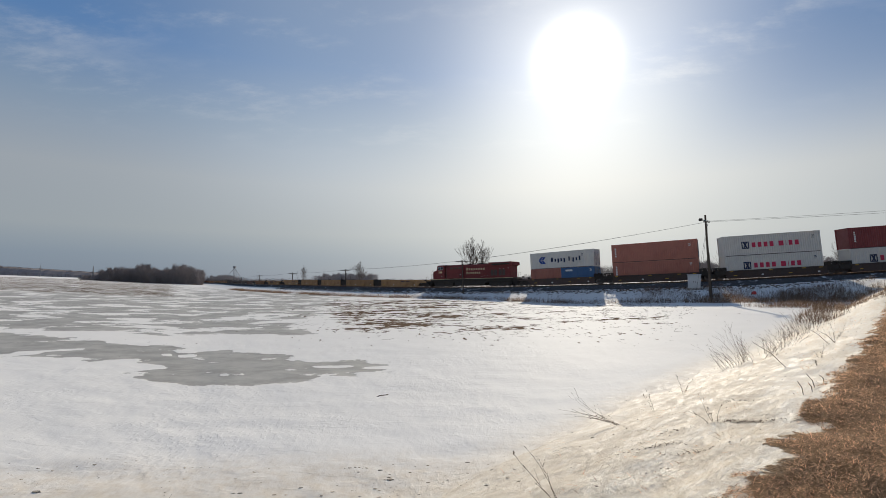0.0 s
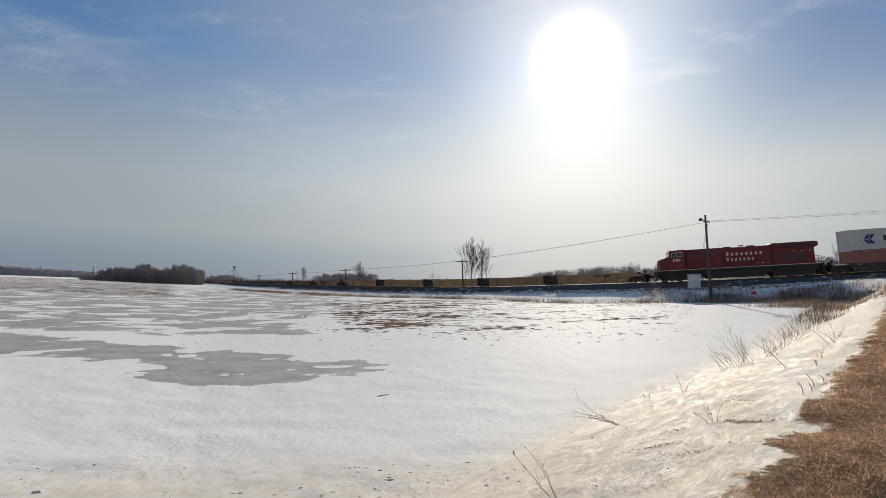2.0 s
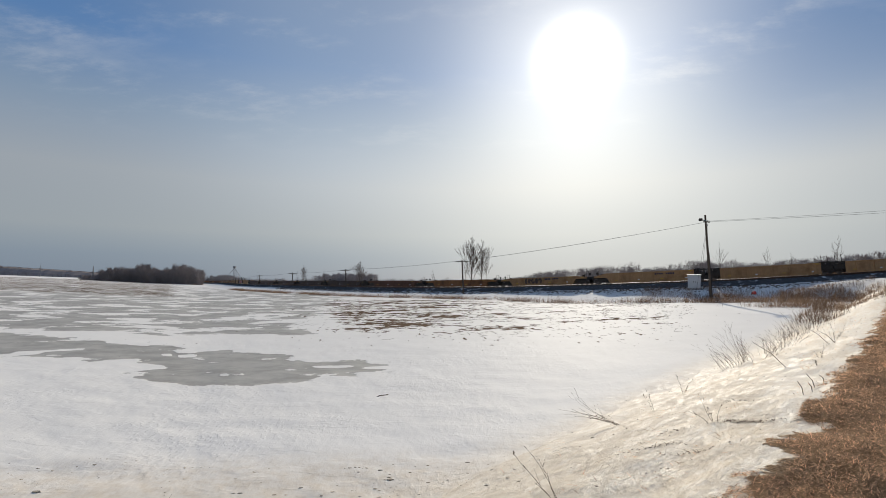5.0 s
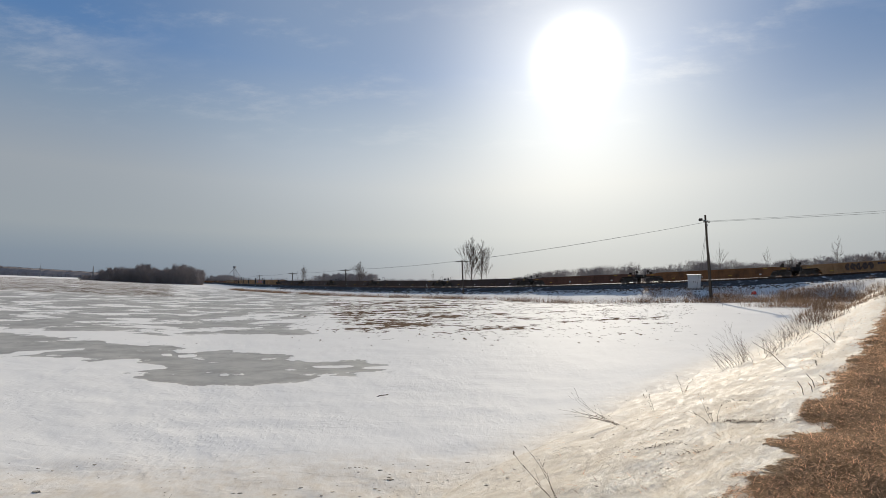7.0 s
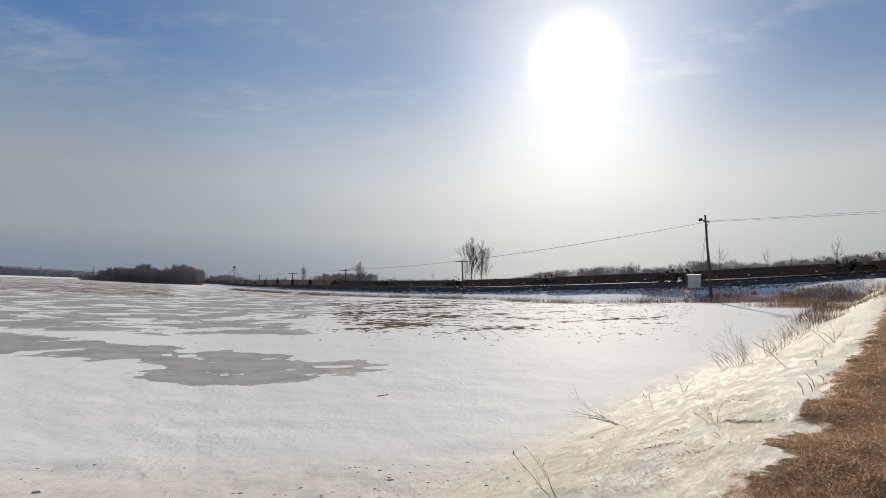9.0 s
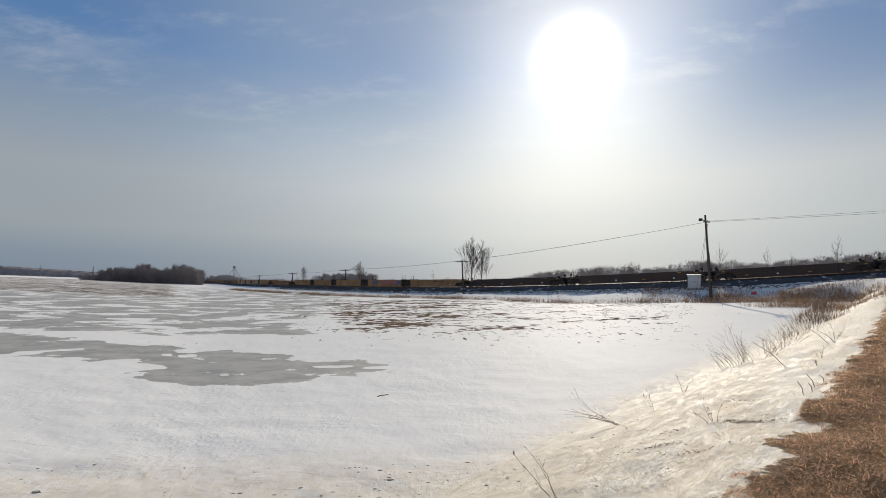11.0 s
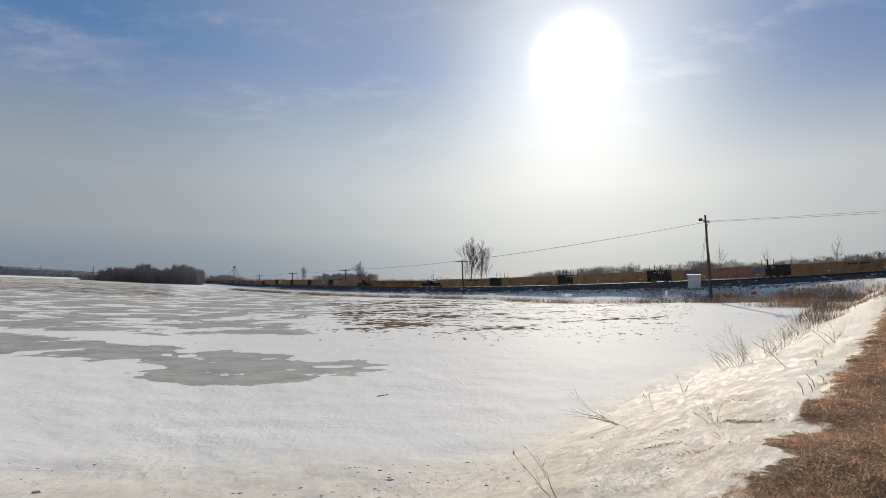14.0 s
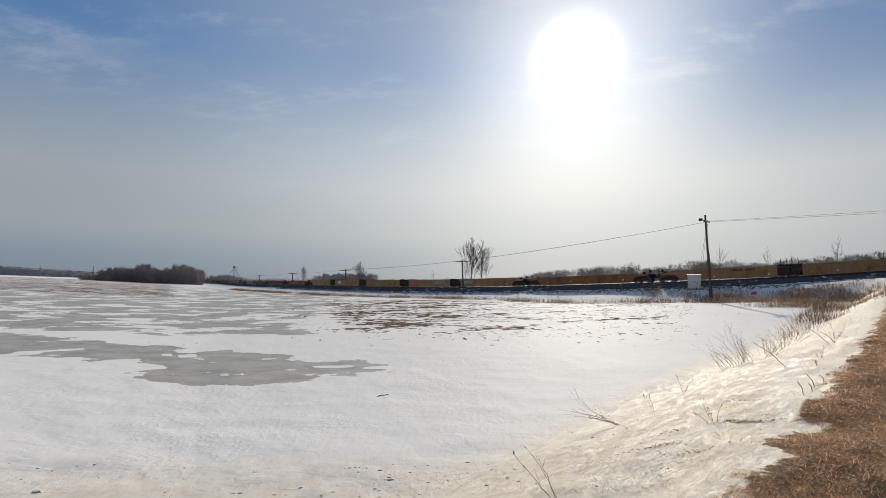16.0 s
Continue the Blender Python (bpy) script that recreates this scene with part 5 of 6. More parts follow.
BARE = "leafless deciduous tree behind the railway"
for kind, x, y, top, turn, wide in ((0, 7.6, 120, 15.9, 0.3, 0.85), (1, 10.2, 121, 15.0, 2.0, 0.88), (2, 6.2, 122, 10.4, 1.0, 1.0), (3, 11.6, 122, 9.5, 1.4, 0.9), (0, -30.8, 170, 11.6, 1.0, 1.1), (1, -69.5, 230, 12.4, 0.5, 0.7),
                                   (2, -73.5, 232, 9.4, 0.5, 0.6), (3, -61.0, 236, 10.4, 0.5, 0.6), (2, -4.3, 190, 9.2, 3.0, 0.8), (3, 2.0, 200, 6.6, 3.0, 0.9), (3, 57.5, 95, 11.9, 0.0, 0.9), (2, 60.0, 97, 8.6, 0.0, 0.8),
                                   (3, 74.2, 105, 11.8, 2.2, 0.85), (2, 83.4, 110, 11.2, 4.0, 0.7), (3, 81.9, 95, 13.4, 1.2, 1.0), (2, 84.2, 97, 8.4, 1.2, 0.8), (2, -148.0, 330, 13.0, 1.2, 0.4), (3, -133.0, 330, 12.0, 1.2, 0.5)):
    tree(kind, x, y, top, turn, BARE, wide)


def thicket(sh, rnd, x, y, h, wide, twigs, thick):
    """One small far tree as a stem and a spray of thin upward twigs."""
    g = at_ground(x, y)
    sh.tube((x, y, g - 1), (x + rnd.uniform(-0.3, 0.3), y, g + h * 0.7), thick * 1.3, thick * 0.5, 3, False)
    for _ in range(twigs):
        z = g + h * rnd.uniform(-0.02, 0.85)
        a = rnd.uniform(0, 2 * math.pi)
        spread = wide * (0.35 + 0.65 * math.sin(math.pi * min(1, max(0.1, (z - g) / h)))) * rnd.uniform(0.1, 1.0)
        p = Vector((x + math.cos(a) * spread * 0.5, y + math.sin(a) * spread * 0.5, z))
        q = p + Vector((math.cos(a) * spread * 0.5, math.sin(a) * spread * 0.5, min(h * rnd.uniform(0.1, 0.3), g + h - z)))
        s = Vector((rnd.uniform(-1, 1), rnd.uniform(-1, 1), rnd.uniform(-0.4, 0.4))).normalized() * thick * rnd.uniform(0.6, 1.4)
        sh.tri(p - s, p + s, q)


def wood(name, label, places, twigs, thick, seed, mat=FAR_HAZED_BARK):
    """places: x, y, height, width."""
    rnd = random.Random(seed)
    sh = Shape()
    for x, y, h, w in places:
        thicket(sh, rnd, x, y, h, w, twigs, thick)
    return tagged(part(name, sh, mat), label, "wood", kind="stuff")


rng = random.Random(4)
# the wood at the far end of the field
places = []
for _ in range(420):
    k = rng.random()
    x0, y0 = -206 + k * -178, 392 + k * 118
    depth = rng.uniform(0, 70)
    places.append((x0 - depth * 0.5, y0 + depth, rng.uniform(12, 18.5) * (0.8 + 0.35 * math.sin(k * 9) ** 2) * (0.75 if k > 0.8 else 1), rng.uniform(3, 5.5)))
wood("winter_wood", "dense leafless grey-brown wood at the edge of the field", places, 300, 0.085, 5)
places = [(-y * rng.uniform(0.71, 0.79), y, rng.uniform(2, 7), rng.uniform(2, 4)) for y in [rng.uniform(485, 560) for _ in range(130)]]
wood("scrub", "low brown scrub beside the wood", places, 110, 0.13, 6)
# wooded ridge beyond
places = []
for _ in range(1500):
    k = rng.random()
    places.append((-760 - k * 1350, 1400 + rng.uniform(0, 200), rng.uniform(26, 31) * min(1.3, 0.33 + 1.5 * k), rng.uniform(8, 13)))
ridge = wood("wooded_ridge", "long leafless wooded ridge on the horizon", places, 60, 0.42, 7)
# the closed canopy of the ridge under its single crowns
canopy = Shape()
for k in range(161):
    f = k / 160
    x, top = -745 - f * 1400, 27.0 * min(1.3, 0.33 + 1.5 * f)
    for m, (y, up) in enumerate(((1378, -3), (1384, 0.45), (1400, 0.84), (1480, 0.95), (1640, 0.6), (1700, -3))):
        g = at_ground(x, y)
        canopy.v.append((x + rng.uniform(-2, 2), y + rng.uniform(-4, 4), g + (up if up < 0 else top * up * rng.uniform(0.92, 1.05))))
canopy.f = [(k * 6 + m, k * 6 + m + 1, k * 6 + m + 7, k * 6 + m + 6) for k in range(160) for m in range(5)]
part("canopy", canopy, FAR_HAZED_BARK, ridge)
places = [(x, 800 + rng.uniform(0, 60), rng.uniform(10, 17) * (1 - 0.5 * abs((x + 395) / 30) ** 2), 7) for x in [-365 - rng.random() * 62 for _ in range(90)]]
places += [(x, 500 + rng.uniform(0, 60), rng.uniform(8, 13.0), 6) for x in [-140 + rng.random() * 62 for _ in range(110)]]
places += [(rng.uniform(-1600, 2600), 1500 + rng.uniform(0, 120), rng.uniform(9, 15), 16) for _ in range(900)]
wood("far_woods", "small far woods along the horizon", places, 130, 0.2, 8, HAZE_GREY_BARK)
# tree line behind the railway
places = []
for _ in range(520):
    k = rng.random()
    x = 24 + k * 250
    h = rng.uniform(7.2, 11.0) * (0.5 + 0.45 * min(1, max(0, (x - 30) / 40))) * (0.86 + 0.22 * math.sin(x * 0.13) * math.sin(x * 0.031 + 1))
    places.append((x, 225 + rng.uniform(-12, 30), h, rng.uniform(3, 5)))
for cx, wide, up in ((118.5, 4.6, 6.6), (127.0, 5.0, 7.2)):
    places += [(cx + rng.uniform(-0.5, 0.5) * wide, 130 + rng.uniform(-2, 2), up * rng.uniform(0.7, 1.0), wide * 0.6) for _ in range(7)]
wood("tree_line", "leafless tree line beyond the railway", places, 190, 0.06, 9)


# ---- weeds, reeds and straw ----
def blade(sh, rnd, x, y, z, h, lean, r, a=None):
    a = rnd.uniform(0, 2 * math.pi) if a is None else a
    b = rnd.uniform(0, 2 * math.pi)
    s = Vector((math.cos(b) * r, math.sin(b) * r, 0))
    p = Vector((x, y, z))
    m = p + Vector((math.cos(a) * lean * 0.35, math.sin(a) * lean * 0.35, h * 0.6))
    q = p + Vector((math.cos(a) * lean, math.sin(a) * lean, h))
    k = len(sh.v)
    sh.v += [tuple(p - s), tuple(p + s), tuple(m + s * 0.8), tuple(m - s * 0.8), tuple(q)]
    sh.f += [(k, k + 1, k + 2, k + 3), (k + 3, k + 2, k + 4)]


def scatter(name, label, category, mat, xs, ys, rnd, h0, h1, lean, r):
    zs = ground_z(np.array(xs), np.array(ys))
    sh = Shape()
    for x, y, z in zip(xs, ys, zs):
        h = rnd.uniform(h0, h1)
        blade(sh, rnd, x, y, float(z) - 0.03, h, rnd.uniform(0.1, 1) * lean * h, r * rnd.uniform(0.6, 1.4))
    return tagged(part(name, sh, mat), label, category, kind="stuff")


rng = random.Random(11)


def clump(x, y, seed, spread):
    """Where plants stand thick: noise over the plan, for arrays."""
    return fractal(x * spread, y * spread, 3, seed) + np.array([rng.uniform(-0.13, 0.13) for _ in x])


def spots(count, s0, s1, mean, dev):
    ss = np.array([rng.uniform(s0, s1) for _ in range(count)])
    side = -np.array([abs(rng.gauss(mean, dev)) for _ in range(count)])
    a = np.interp(ss, S, _psi)
    return np.interp(ss, S, LX) - np.cos(a) * side, np.interp(ss, S, LY) + np.sin(a) * side, ss, side


px, py, ss, side = spots(34000, -105, 62, 11.3, 0.8)
keep = clump(px, py, 51, 0.35) > 0.38
scatter("reeds", "dry brown reeds along the foot of the railway bank", "reeds", REED, px[keep], py[keep], rng, 0.15, 0.85, 0.7, 0.011)
# added brush beyond the track; it darkens the bright gap under the cars
px, py, ss, side = spots(30000, -170, 95, 8.6, 0.9)
a = np.interp(ss, S, _psi)
px, py = px + 2 * np.cos(a) * side, py - 2 * np.sin(a) * side
brush, zs, lz = Shape(), ground_z(px, py), np.interp(ss, S, LZ)
for x, y, z, up in zip(px, py, zs, lz):
    h = float(max(0.5, up - z - 0.1) + rng.gauss(0.5, 0.3))
    blade(brush, rng, x, y, float(z) - 0.03, max(0.3, h), rng.uniform(0.05, 0.3) * h, 0.022 * rng.uniform(0.6, 1.4))
tagged(part("brush", brush, REED), "low dry brush added behind the railway to darken the gap under the cars", "brush", kind="stuff")
px, py, ss, side = spots(46000, 46, 88, 4.6, 6.5)
u, w = bank_axes(px, py)
keep = (w < -3.2) & (side < -4.4 - 4.8 * smooth(ss, 54, 66)) & (side > -16 - (ss - 60) * 0.3) & (clump(px, py, 52, 0.4) > 0.43)
tu = np.array([56 + 24 * rng.random() for _ in range(9000)])
tw = np.array([rng.gauss(-8.0, 2.0) for _ in range(9000)])
kx, ky = (tu + tw) * 0.70711, (tu - tw) * 0.70711
more = (clump(kx, ky, 53, 0.3) > 0.40) & (tw < -4.2) & (line_distance(kx, ky)[0] > 10)
wu = np.array([36 + 60 * rng.random() for _ in range(24000)])
ww = np.array([rng.uniform(-6.0, 3.0) for _ in range(24000)])
cx, cy = (wu + ww) * 0.70711, (wu - ww) * 0.70711
crest = (line_distance(cx, cy)[0] > 11.5) & (wu > 41 + (ww + 4) * 3.6) & (clump(cx, cy, 54, 0.35) > 0.48)
kx, ky = np.concatenate([kx[more], cx[crest]]), np.concatenate([ky[more], cy[crest]])
hs = np.array([rng.uniform(50.5, 69.0) for _ in range(15000)])
hd = -np.array([rng.uniform(8.2, 14.5) for _ in range(15000)])
ha = np.interp(hs, S, _psi)
hx, hy = np.interp(hs, S, LX) - np.cos(ha) * hd, np.interp(hs, S, LY) + np.sin(ha) * hd
hold = (bank_axes(hx, hy)[1] < -2.4) & (clump(hx, hy, 55, 0.3) > 0.41 + 0.10 * (1 - smooth(hs, 51, 57)) + 0.1 * smooth(hs, 64, 68))
kx, ky = np.concatenate([kx, hx[hold]]), np.concatenate([ky, hy[hold]])
scatter("weeds", "tall dry brown weeds between the railway and the road bank", "weeds", REED, np.concatenate([px[keep], kx]), np.concatenate([py[keep], ky]), rng, 0.12, 0.8, 0.8, 0.0095)


us = np.array([1.5 + 45 * rng.random() ** 2.2 for _ in range(520000)])
ws = np.array([rng.uniform(-1.8, 3.2) for _ in range(520000)])
ux, uy = (us + ws) * 0.70711, (us - ws) * 0.70711
keep = (thatch_at(us, ws) + (fractal(ux * 1.1, uy * 1.1, 3, 3) - 0.44) * 0.3 + (fractal(ux * 5, uy * 5, 2, 13) - 0.37) * 0.6 > 0.43) & (ux / uy < 1.25) & (ux / uy > 0.3)
us, ux, uy = us[keep][:250000], ux[keep][:250000], uy[keep][:250000]
uz = ground_z(ux, uy)
straw = Shape()
for u, x, y, z in zip(us, ux, uy, uz):
    h = rng.uniform(0.0, 0.026) if rng.random() < 0.988 else rng.uniform(0.04, 0.09)
    blade(straw, rng, x, y, float(z) + 0.004, h, rng.uniform(0.03, 0.10), 0.0015 + 0.00032 * u, rng.gauss(3.7, 0.55) + (math.pi if rng.random() < 0.3 else 0))
us = np.array([3 + 42 * rng.random() ** 1.5 for _ in range(2200)])
ws = np.array([-1.0 - abs(rng.gauss(0, 1.6)) for _ in range(2200)])
keep = (ws > -6.3) & (fractal(us * 0.6, ws * 0.9, 3, 61) > 0.47)
us, ws = us[keep], ws[keep]
ux, uy = (us + ws) * 0.70711, (us - ws) * 0.70711
for u, x, y, z in zip(us, ux, uy, ground_z(ux, uy)):
    blade(straw, rng, x, y, float(z) + 0.004, rng.uniform(0.0, 0.05), rng.uniform(0.05, 0.22), 0.0022 + 0.0003 * u, rng.gauss(3.6, 1.2))
tagged(part("straw_thatch", straw, STRAW), "matted dead brown grass on the road shoulder", "grass", kind="stuff")


def arch(sh, rnd, p, d, length, r, twigs, fall):
    """One thin stem that bows over, with side twigs along its upper half."""
    at, way, n = Vector(p), Vector(d).normalized(), 6
    for k in range(n):
        nxt = at + way * (length / n)
        sh.tube(at, nxt, r * (1 - 0.13 * k), r * (1 - 0.13 * (k + 1)), 4, False)
        if k > 0:
            for _ in range(twigs):
                if rnd.random() < 0.6:
                    side = (way + Vector((rnd.uniform(-1, 1), rnd.uniform(-1, 1), rnd.uniform(-0.2, 0.7))).normalized() * 0.7).normalized()
                    tip = at + side * length * rnd.uniform(0.10, 0.34)
                    sh.tube(at, tip, r * 0.55, r * 0.35, 3, False)
                    if rnd.random() < 0.3:
                        sh.tube(tip, tip + side * r * 5, r * 1.8, r * 1.1, 5)
        at = nxt
        way = (way + Vector((rnd.uniform(-0.19, 0.19), rnd.uniform(-0.19, 0.19), rnd.uniform(-0.09, 0.09) - fall))).normalized()
    sh.tube(at, at + way * r * 7, r * rnd.choice((0.4, 0.4, 2.2)), r * 0.6, 5)


def shrub(x, y, height, stems, spread, seed, label, name="shrub", category="shrub", r=0.0055, lean=(0, 0), wide=0.3, twigs=2):
    rnd = random.Random(seed)
    g = at_ground(x, y)
    t = thing(name, label, category, pose(x, y, g), group="dry shrubs on the bank")
    for k in range(stems):
        sh = Shape()
        a = rnd.uniform(0, 2 * math.pi)
        out = rnd.uniform(0.05, 1)
        foot = (math.cos(a) * wide * out, math.sin(a) * wide * out)
        d = Vector((math.cos(a) * spread * out + lean[0], math.sin(a) * spread * out + lean[1], 1))
        z = at_ground(x + foot[0], y + foot[1]) - g
        arch(sh, rnd, (*foot, z - 0.06), d, height * rnd.uniform(0.45, 1.1), r * rnd.uniform(0.7, 1.2), twigs, 0.09 * spread)
        part("stem", sh, SHRUB_BARK, t)
    return t


for k, (x, y, h, n, sp, lx, wide, tw) in enumerate(((11.1, 17.0, 1.5, 22, 0.8, -0.35, 0.7, 2), (10.0, 16.3, 1.0, 10, 0.9, -0.6, 0.5, 1), (12.4, 17.9, 1.0, 12, 0.9, -0.1, 0.5, 1), (14.2, 19.6, 0.85, 14, 1.0, -0.3, 0.6, 1),
                                                    (17.2, 23.2, 1.1, 26, 0.9, -0.4, 0.9, 1), (19.6, 25.4, 1.2, 28, 0.8, -0.3, 0.9, 1), (22.4, 28.4, 1.3, 22, 0.7, -0.2, 1.0, 2), (25.2, 31.4, 1.5, 28, 0.55, -0.1, 1.1, 2),
                                                    (28.6, 35.2, 1.7, 32, 0.5, 0.0, 1.3, 2), (32.6, 39.4, 1.5, 30, 0.5, 0.0, 1.3, 2))):
    shrub(x, y, h, n, sp, 40 + k, "leafless brown shrub at the foot of the snowy bank", lean=(lx, -0.1), wide=wide, twigs=tw, r=0.0038 + 0.00009 * x)
for k, (x, y, h, n, sp, lx) in enumerate(((3.63, 9.53, 1.2, 10, 0.6, -2.2), (6.19, 11.99, 0.62, 3, 0.5, 0.1), (4.72, 10.48, 0.5, 2, 0.2, -0.3), (1.27, 5.34, 0.66, 3, 0.2, -0.6), (3.97, 6.9, 0.45, 4, 0.7, -0.5), (-4.3, 7.3, 0.4, 3, 0.3, 0.2), (-3.2, 7.0, 0.22, 3, 1.0, 0.0),
                                          (9.9, 12.2, 0.45, 3, 0.5, -0.2), (11.2, 15.6, 0.6, 3, 0.7, -0.4), (12.8, 15.2, 0.6, 4, 0.6, 0.2), (14.6, 17.2, 0.6, 4, 0.6, 0.2), (8.4, 10.4, 0.3, 2, 0.5, 0.0))):
    shrub(x, y, h, n, sp, 60 + k, "dry dead weed stalk in the snow", "weed_stalk", "weed", 0.0042, (lx, 0.0), 0.05, 1)
# broken sticks and stubs standing in the snow
STICKS = ((8.6, 11.6, -0.62, 0.35, 0.55, 0.013), (12.2, 14.6, -0.55, 0.3, 0.5, 0.013), (13.4, 15.8, -0.5, 0.2, 0.4, 0.011), (5.9, 7.65, -0.08, 0.02, 0.26, 0.011), (6.2, 7.85, -0.06, 0.0, 0.18, 0.010), (6.5, 8.15, -0.14, 0.02, 0.28, 0.012),
                                           (6.95, 8.5, -0.1, 0.0, 0.16, 0.011), (7.7, 9.2, 0.03, 0.0, 0.14, 0.010), (-2.3, 14.9, 0.55, 0.1, 0.04, 0.03))
for k, (x, y, dx, dy, dz, r) in enumerate(STICKS):
    r, dz = r * 0.55, dz * (0.8 if k > 2 else 1)
    g = at_ground(x, y)
    sh = Shape()
    mid = Vector((dx * 0.5 + 0.02, dy * 0.5, dz * 0.54))
    sh.tube((0, 0, -0.08), mid, r * 1.1, r, 6).tube(mid, (dx, dy, dz), r, r * 0.75, 6)
    if k < 3:
        sh.tube(mid, mid + Vector((dx * 0.1, dy * 0.4, dz * 0.5)), r * 0.5, r * 0.3, 5)
    tagged(part("broken_stick", sh, SHRUB_BARK, None, "", 0.0, pose(x, y, g)), "broken bare stick standing in the bank snow" if k < 3 else "short dark stick lying on the open snow" if k == 8 else "short cut brush stub in the bank snow", "stick", "sticks on the bank")


def hollow_tuft(sh, x, y, turn, count, seed):
    """Flattened dark stalks that stand in for dirt, roots and shade in a hollow."""
    rnd = random.Random(seed)
    for _ in range(count):
        a, b = rnd.gauss(0, 0.2), rnd.gauss(0, 0.035)
        p = Vector((math.cos(turn) * a - math.sin(turn) * b, math.sin(turn) * a + math.cos(turn) * b, 0))
        blade(sh, rnd, x + p.x, y + p.y, at_ground(x + p.x, y + p.y) + 0.003, rnd.uniform(0.0, 0.035), rnd.uniform(0.04, 0.14), 0.004, turn + rnd.gauss(0, 0.7) + rnd.choice((0, math.pi)))


sh = Shape()
for k, (x, y, turn, n) in enumerate(((4.15, 6.6, -0.5, 150), (2.9, 6.2, 0.2, 50), (3.0, 5.7, -0.3, 60), (5.2, 8.2, -0.4, 40))):
    hollow_tuft(sh, x, y, turn, n, 80 + k)
tagged(part("dead_stalks", sh, SHRUB_BARK), "flattened dark stalks standing in for shaded dirt and roots in the bank snow", "dead grass", kind="stuff")


# ---- clods and specks on the snow ----
def clod(sh, rnd, x, y, z, r):
    b = len(sh.v)
    ring = [(math.cos(k * 1.2566) * r * 2.0 * rnd.uniform(0.7, 1.2), math.sin(k * 1.2566) * r * rnd.uniform(0.7, 1.2)) for k in range(5)]
    sh.v += [(x + a, y + c, z - r * 0.2) for a, c in ring] + [(x + a * 0.6, y + c * 0.6, z + r * rnd.uniform(0.25, 0.45)) for a, c in ring]
    sh.f += [(b + k, b + (k + 1) % 5, b + 5 + (k + 1) % 5, b + 5 + k) for k in range(5)] + [tuple(b + 5 + k for k in range(5))]


rng = random.Random(19)
sh = Shape()
xs, ys, rs = [], [], []
for _ in range(26):
    y = 6.2 + 3.6 * rng.random() ** 2.4
    xs.append(y * rng.uniform(-1.05, 0.12)), ys.append(y), rs.append(rng.choice((0.004, 0.006, 0.008, 0.010)))
for _ in range(25):
    y = rng.uniform(24, 62)
    xs.append(y * rng.uniform(-0.1, 0.5)), ys.append(y), rs.append(rng.uniform(0.03, 0.06))
for _ in range(420):
    u, w = 3 + 40 * rng.random() ** 1.6, rng.uniform(-6.5, -0.8)
    xs.append((u + w) * 0.70711), ys.append((u - w) * 0.70711), rs.append(rng.choice((0.003, 0.004, 0.006, 0.009)) * (1 + u * 0.03))
for cx, cy, n in ((3.5, 7.1, 16), (2.6, 6.3, 16), (1.9, 8.4, 12)):
    for _ in range(n):
        a = rng.gauss(0, 0.24)
        xs.append(cx + a * 0.8 + rng.gauss(0, 0.05)), ys.append(cy - a * 0.3 + rng.gauss(0, 0.06)), rs.append(rng.uniform(0.004, 0.013))
for _ in range(14):
    y = rng.uniform(12, 40)
    xs.append(y * rng.uniform(-0.9, 0.4)), ys.append(y), rs.append(rng.uniform(0.008, 0.022))
for x, y, z, r in zip(xs, ys, ground_z(np.array(xs), np.array(ys)), rs):
    clod(sh, rng, x, y, float(z), r)
# short stubble and crooked stalks lying on the snow of the far field
stub = Shape()
ky = np.array([28 + 48 * rng.random() ** 0.9 for _ in range(2600)])
kx = ky * np.array([rng.uniform(-0.34, 0.55) for _ in ky])
keep = clump(kx, ky, 91, 0.16) + 0.10 * (smooth(kx / ky, 0.05, 0.25) * (1 - smooth(kx / ky, 0.45, 0.56))) - 0.1 * (1 - smooth(kx / ky, -0.1, 0.1)) > 0.50
for x, y, z in zip(kx[keep], ky[keep], ground_z(kx[keep], ky[keep])):
    k, a, r = 0.4 + y / 75, rng.uniform(-0.9, 0.9) + rng.choice((0, math.pi)), rng.uniform(0.005, 0.012)
    q = Vector((x, y, float(z) + 0.02))
    for _ in range(rng.choice((1, 2, 3))):
        p = q
        q = p + Vector((math.cos(a) * rng.uniform(0.08, 0.26) * k, math.sin(a) * rng.uniform(0.1, 0.4) * k, rng.uniform(-0.01, 0.05)))
        stub.tube(p, q, r * k, r * k * 0.7, 4)
        a += rng.uniform(-0.7, 0.7)
tagged(part("crop_stubble", stub, DIRT_CLOD), "short crooked dark stubble poking through the field's snow", "stubble", kind="stuff")
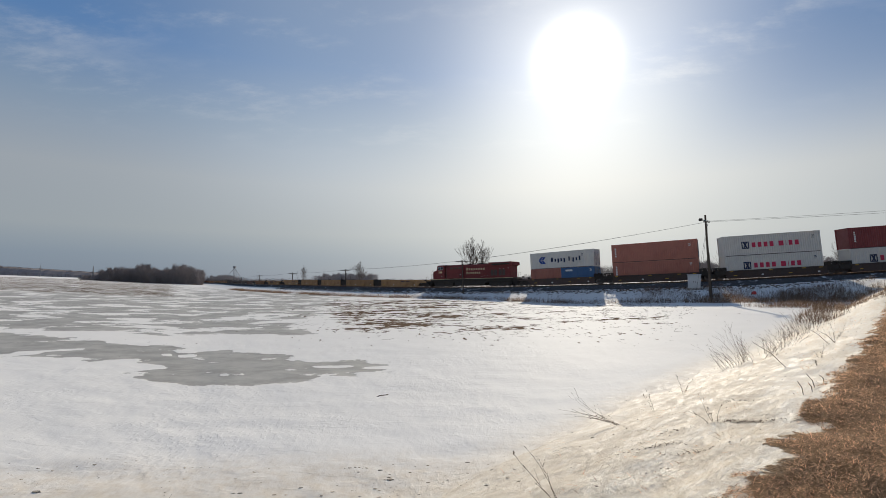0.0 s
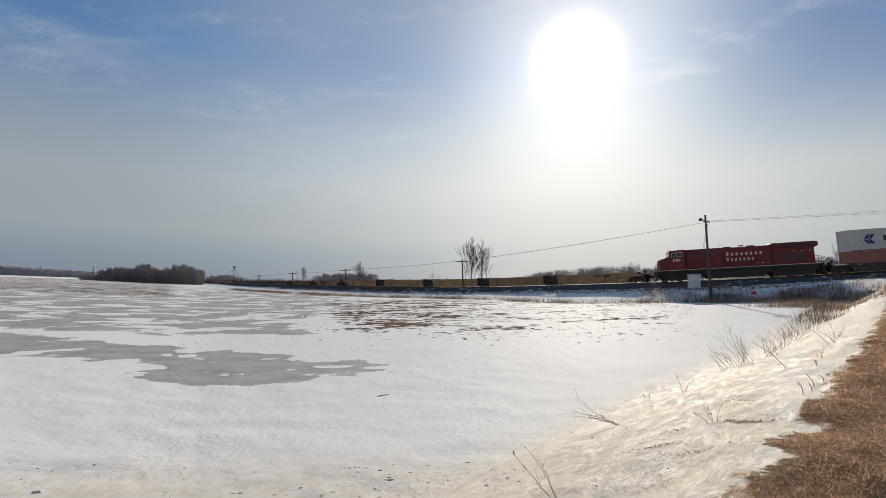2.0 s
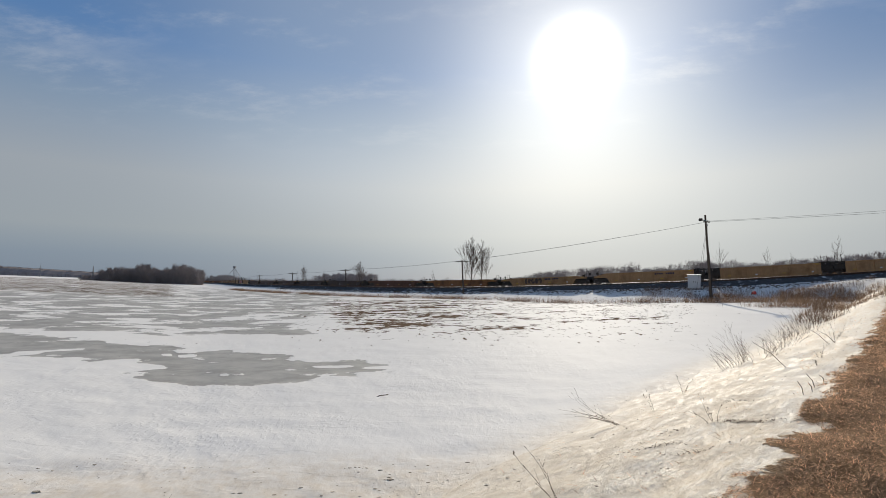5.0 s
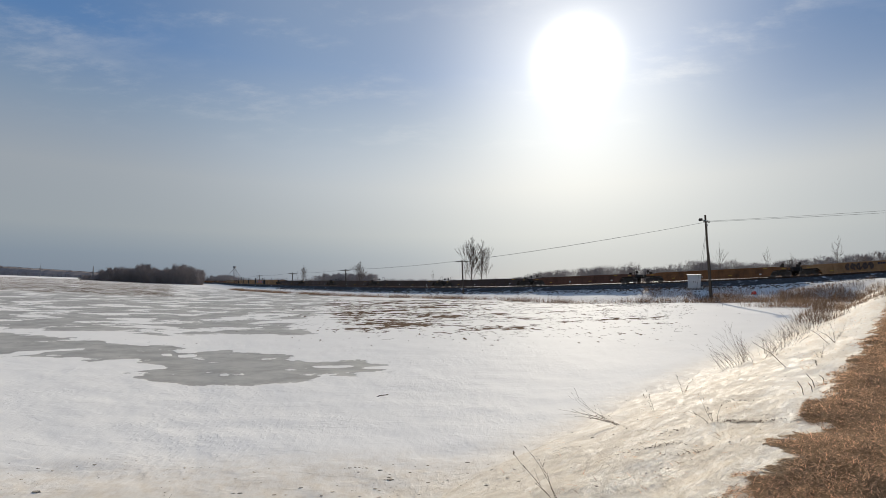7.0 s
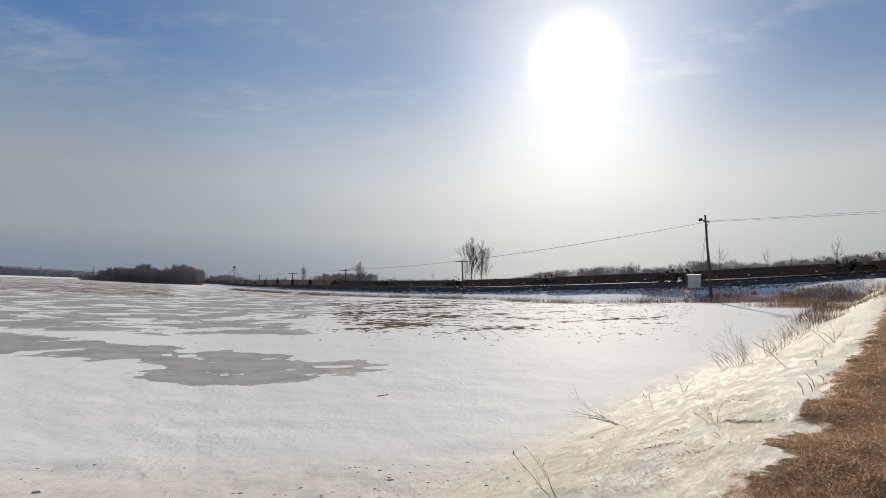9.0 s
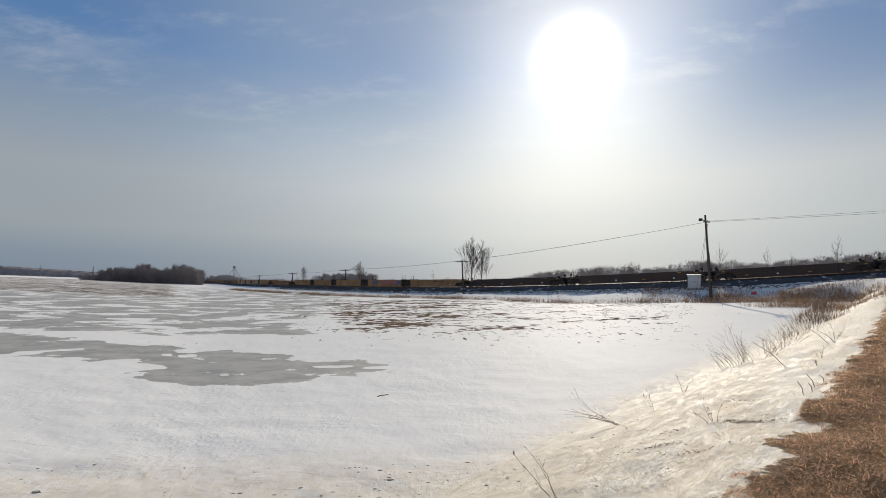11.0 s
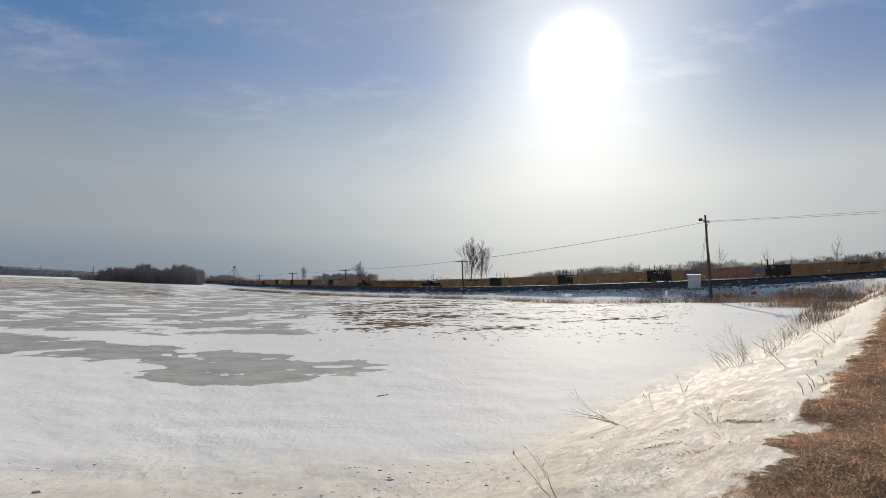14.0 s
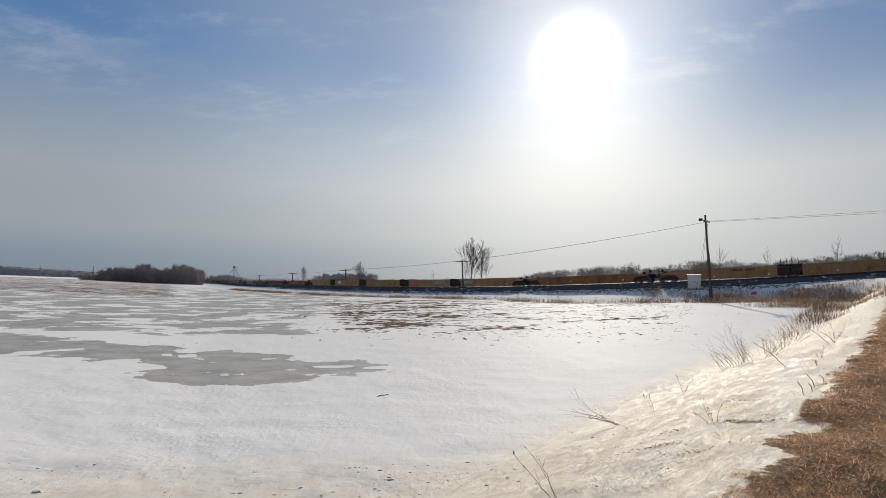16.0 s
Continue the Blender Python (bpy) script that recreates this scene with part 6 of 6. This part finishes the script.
# loose stones below the ballast
stones = Shape()
px, py, ss, side = spots(3600, -70, 76, 5.0, 0.9)
for x, y, z in zip(px, py, ground_z(px, py)):
    clod(stones, rng, x, y, float(z), rng.uniform(0.04, 0.14))
tagged(part("loose_stones", stones, DIRT_CLOD), "dark loose stones in the snow below the ballast", "stones", kind="stuff")
lumps = Shape()
ly = np.array([6.9 + 2.6 * rng.random() ** 1.4 for _ in range(620)])
lx = ly * np.array([rng.uniform(-1.02, 0.2) for _ in ly])
hold = clump(lx, ly, 57, 0.8) > 0.46
for x, y, z in zip(lx[hold], ly[hold], ground_z(lx[hold], ly[hold])):
    clod(lumps, rng, x, y, float(z), rng.choice((0.006, 0.009, 0.013, 0.02, 0.026)))
for x, y, r in ((-6.8, 7.95, 0.06), (-0.97, 8.65, 0.045), (2.8, 8.8, 0.03), (1.6, 9.3, 0.02)):
    clod(lumps, rng, x, y, at_ground(x, y), r)
tagged(part("sandy_lumps", lumps, SANDY_SNOW), "low tan lumps of sandy frozen snow", "snow lumps", kind="stuff")
tagged(part("dirt_clods", sh, DIRT_CLOD), "scattered frozen clods of dirt on the snow", "dirt clods", kind="stuff")


# ---- far masts ----
def mast(x, y, top, label):
    g = at_ground(x, y)
    m = thing("mast", label, "mast", pose(x, y, g), group="far masts")
    sh = Shape()
    for a in range(3):
        sh.tube((math.cos(a * 2.094) * 0.9, math.sin(a * 2.094) * 0.9, -1), (0, 0, top - g), 0.25, 0.18, 4)
    part("lattice", sh, MAST_STEEL, m)
    return m


mast(-877, 1000, 44.0, "thin far steel mast over the ridge")


def grain_leg(x, y, top):
    """A far bucket elevator: a lattice tower, its head house and two spouts."""
    g = at_ground(x, y)
    h = top - g
    t = thing("grain_elevator", "far steel grain elevator leg above bare trees", "grain elevator", pose(x, y, g))
    legs = Shape()
    for a in (-1, 1):
        for b in (-1, 1):
            legs.tube((a * 1.0, b * 1.0, -1), (a * 0.9, b * 0.9, h), 0.16, 0.16, 4)
    for k in range(6):
        legs.tube((-1, -1, h * k / 6), (1, -1, h * (k + 1) / 6), 0.09, 0.09, 4)
    part("tower", legs, MAST_STEEL, t)
    part("head_house", Shape().box(-1.8, 1.8, -1.4, 1.4, h - 0.4, h + 2.4, 0.2), MAST_STEEL, t, "small boxy steel head house")
    for dx, low in ((-11.0, 0.42), (9.0, 0.45)):
        part("spout", Shape().tube((0, 0, h - 0.5), (dx, 0, h * low), 0.3, 0.3, 6), MAST_STEEL, t)
    return t


grain_leg(-318, 700, 25.5)
mast(-381, 500, 21.5, "thin far pole beside the scrub")


motions()
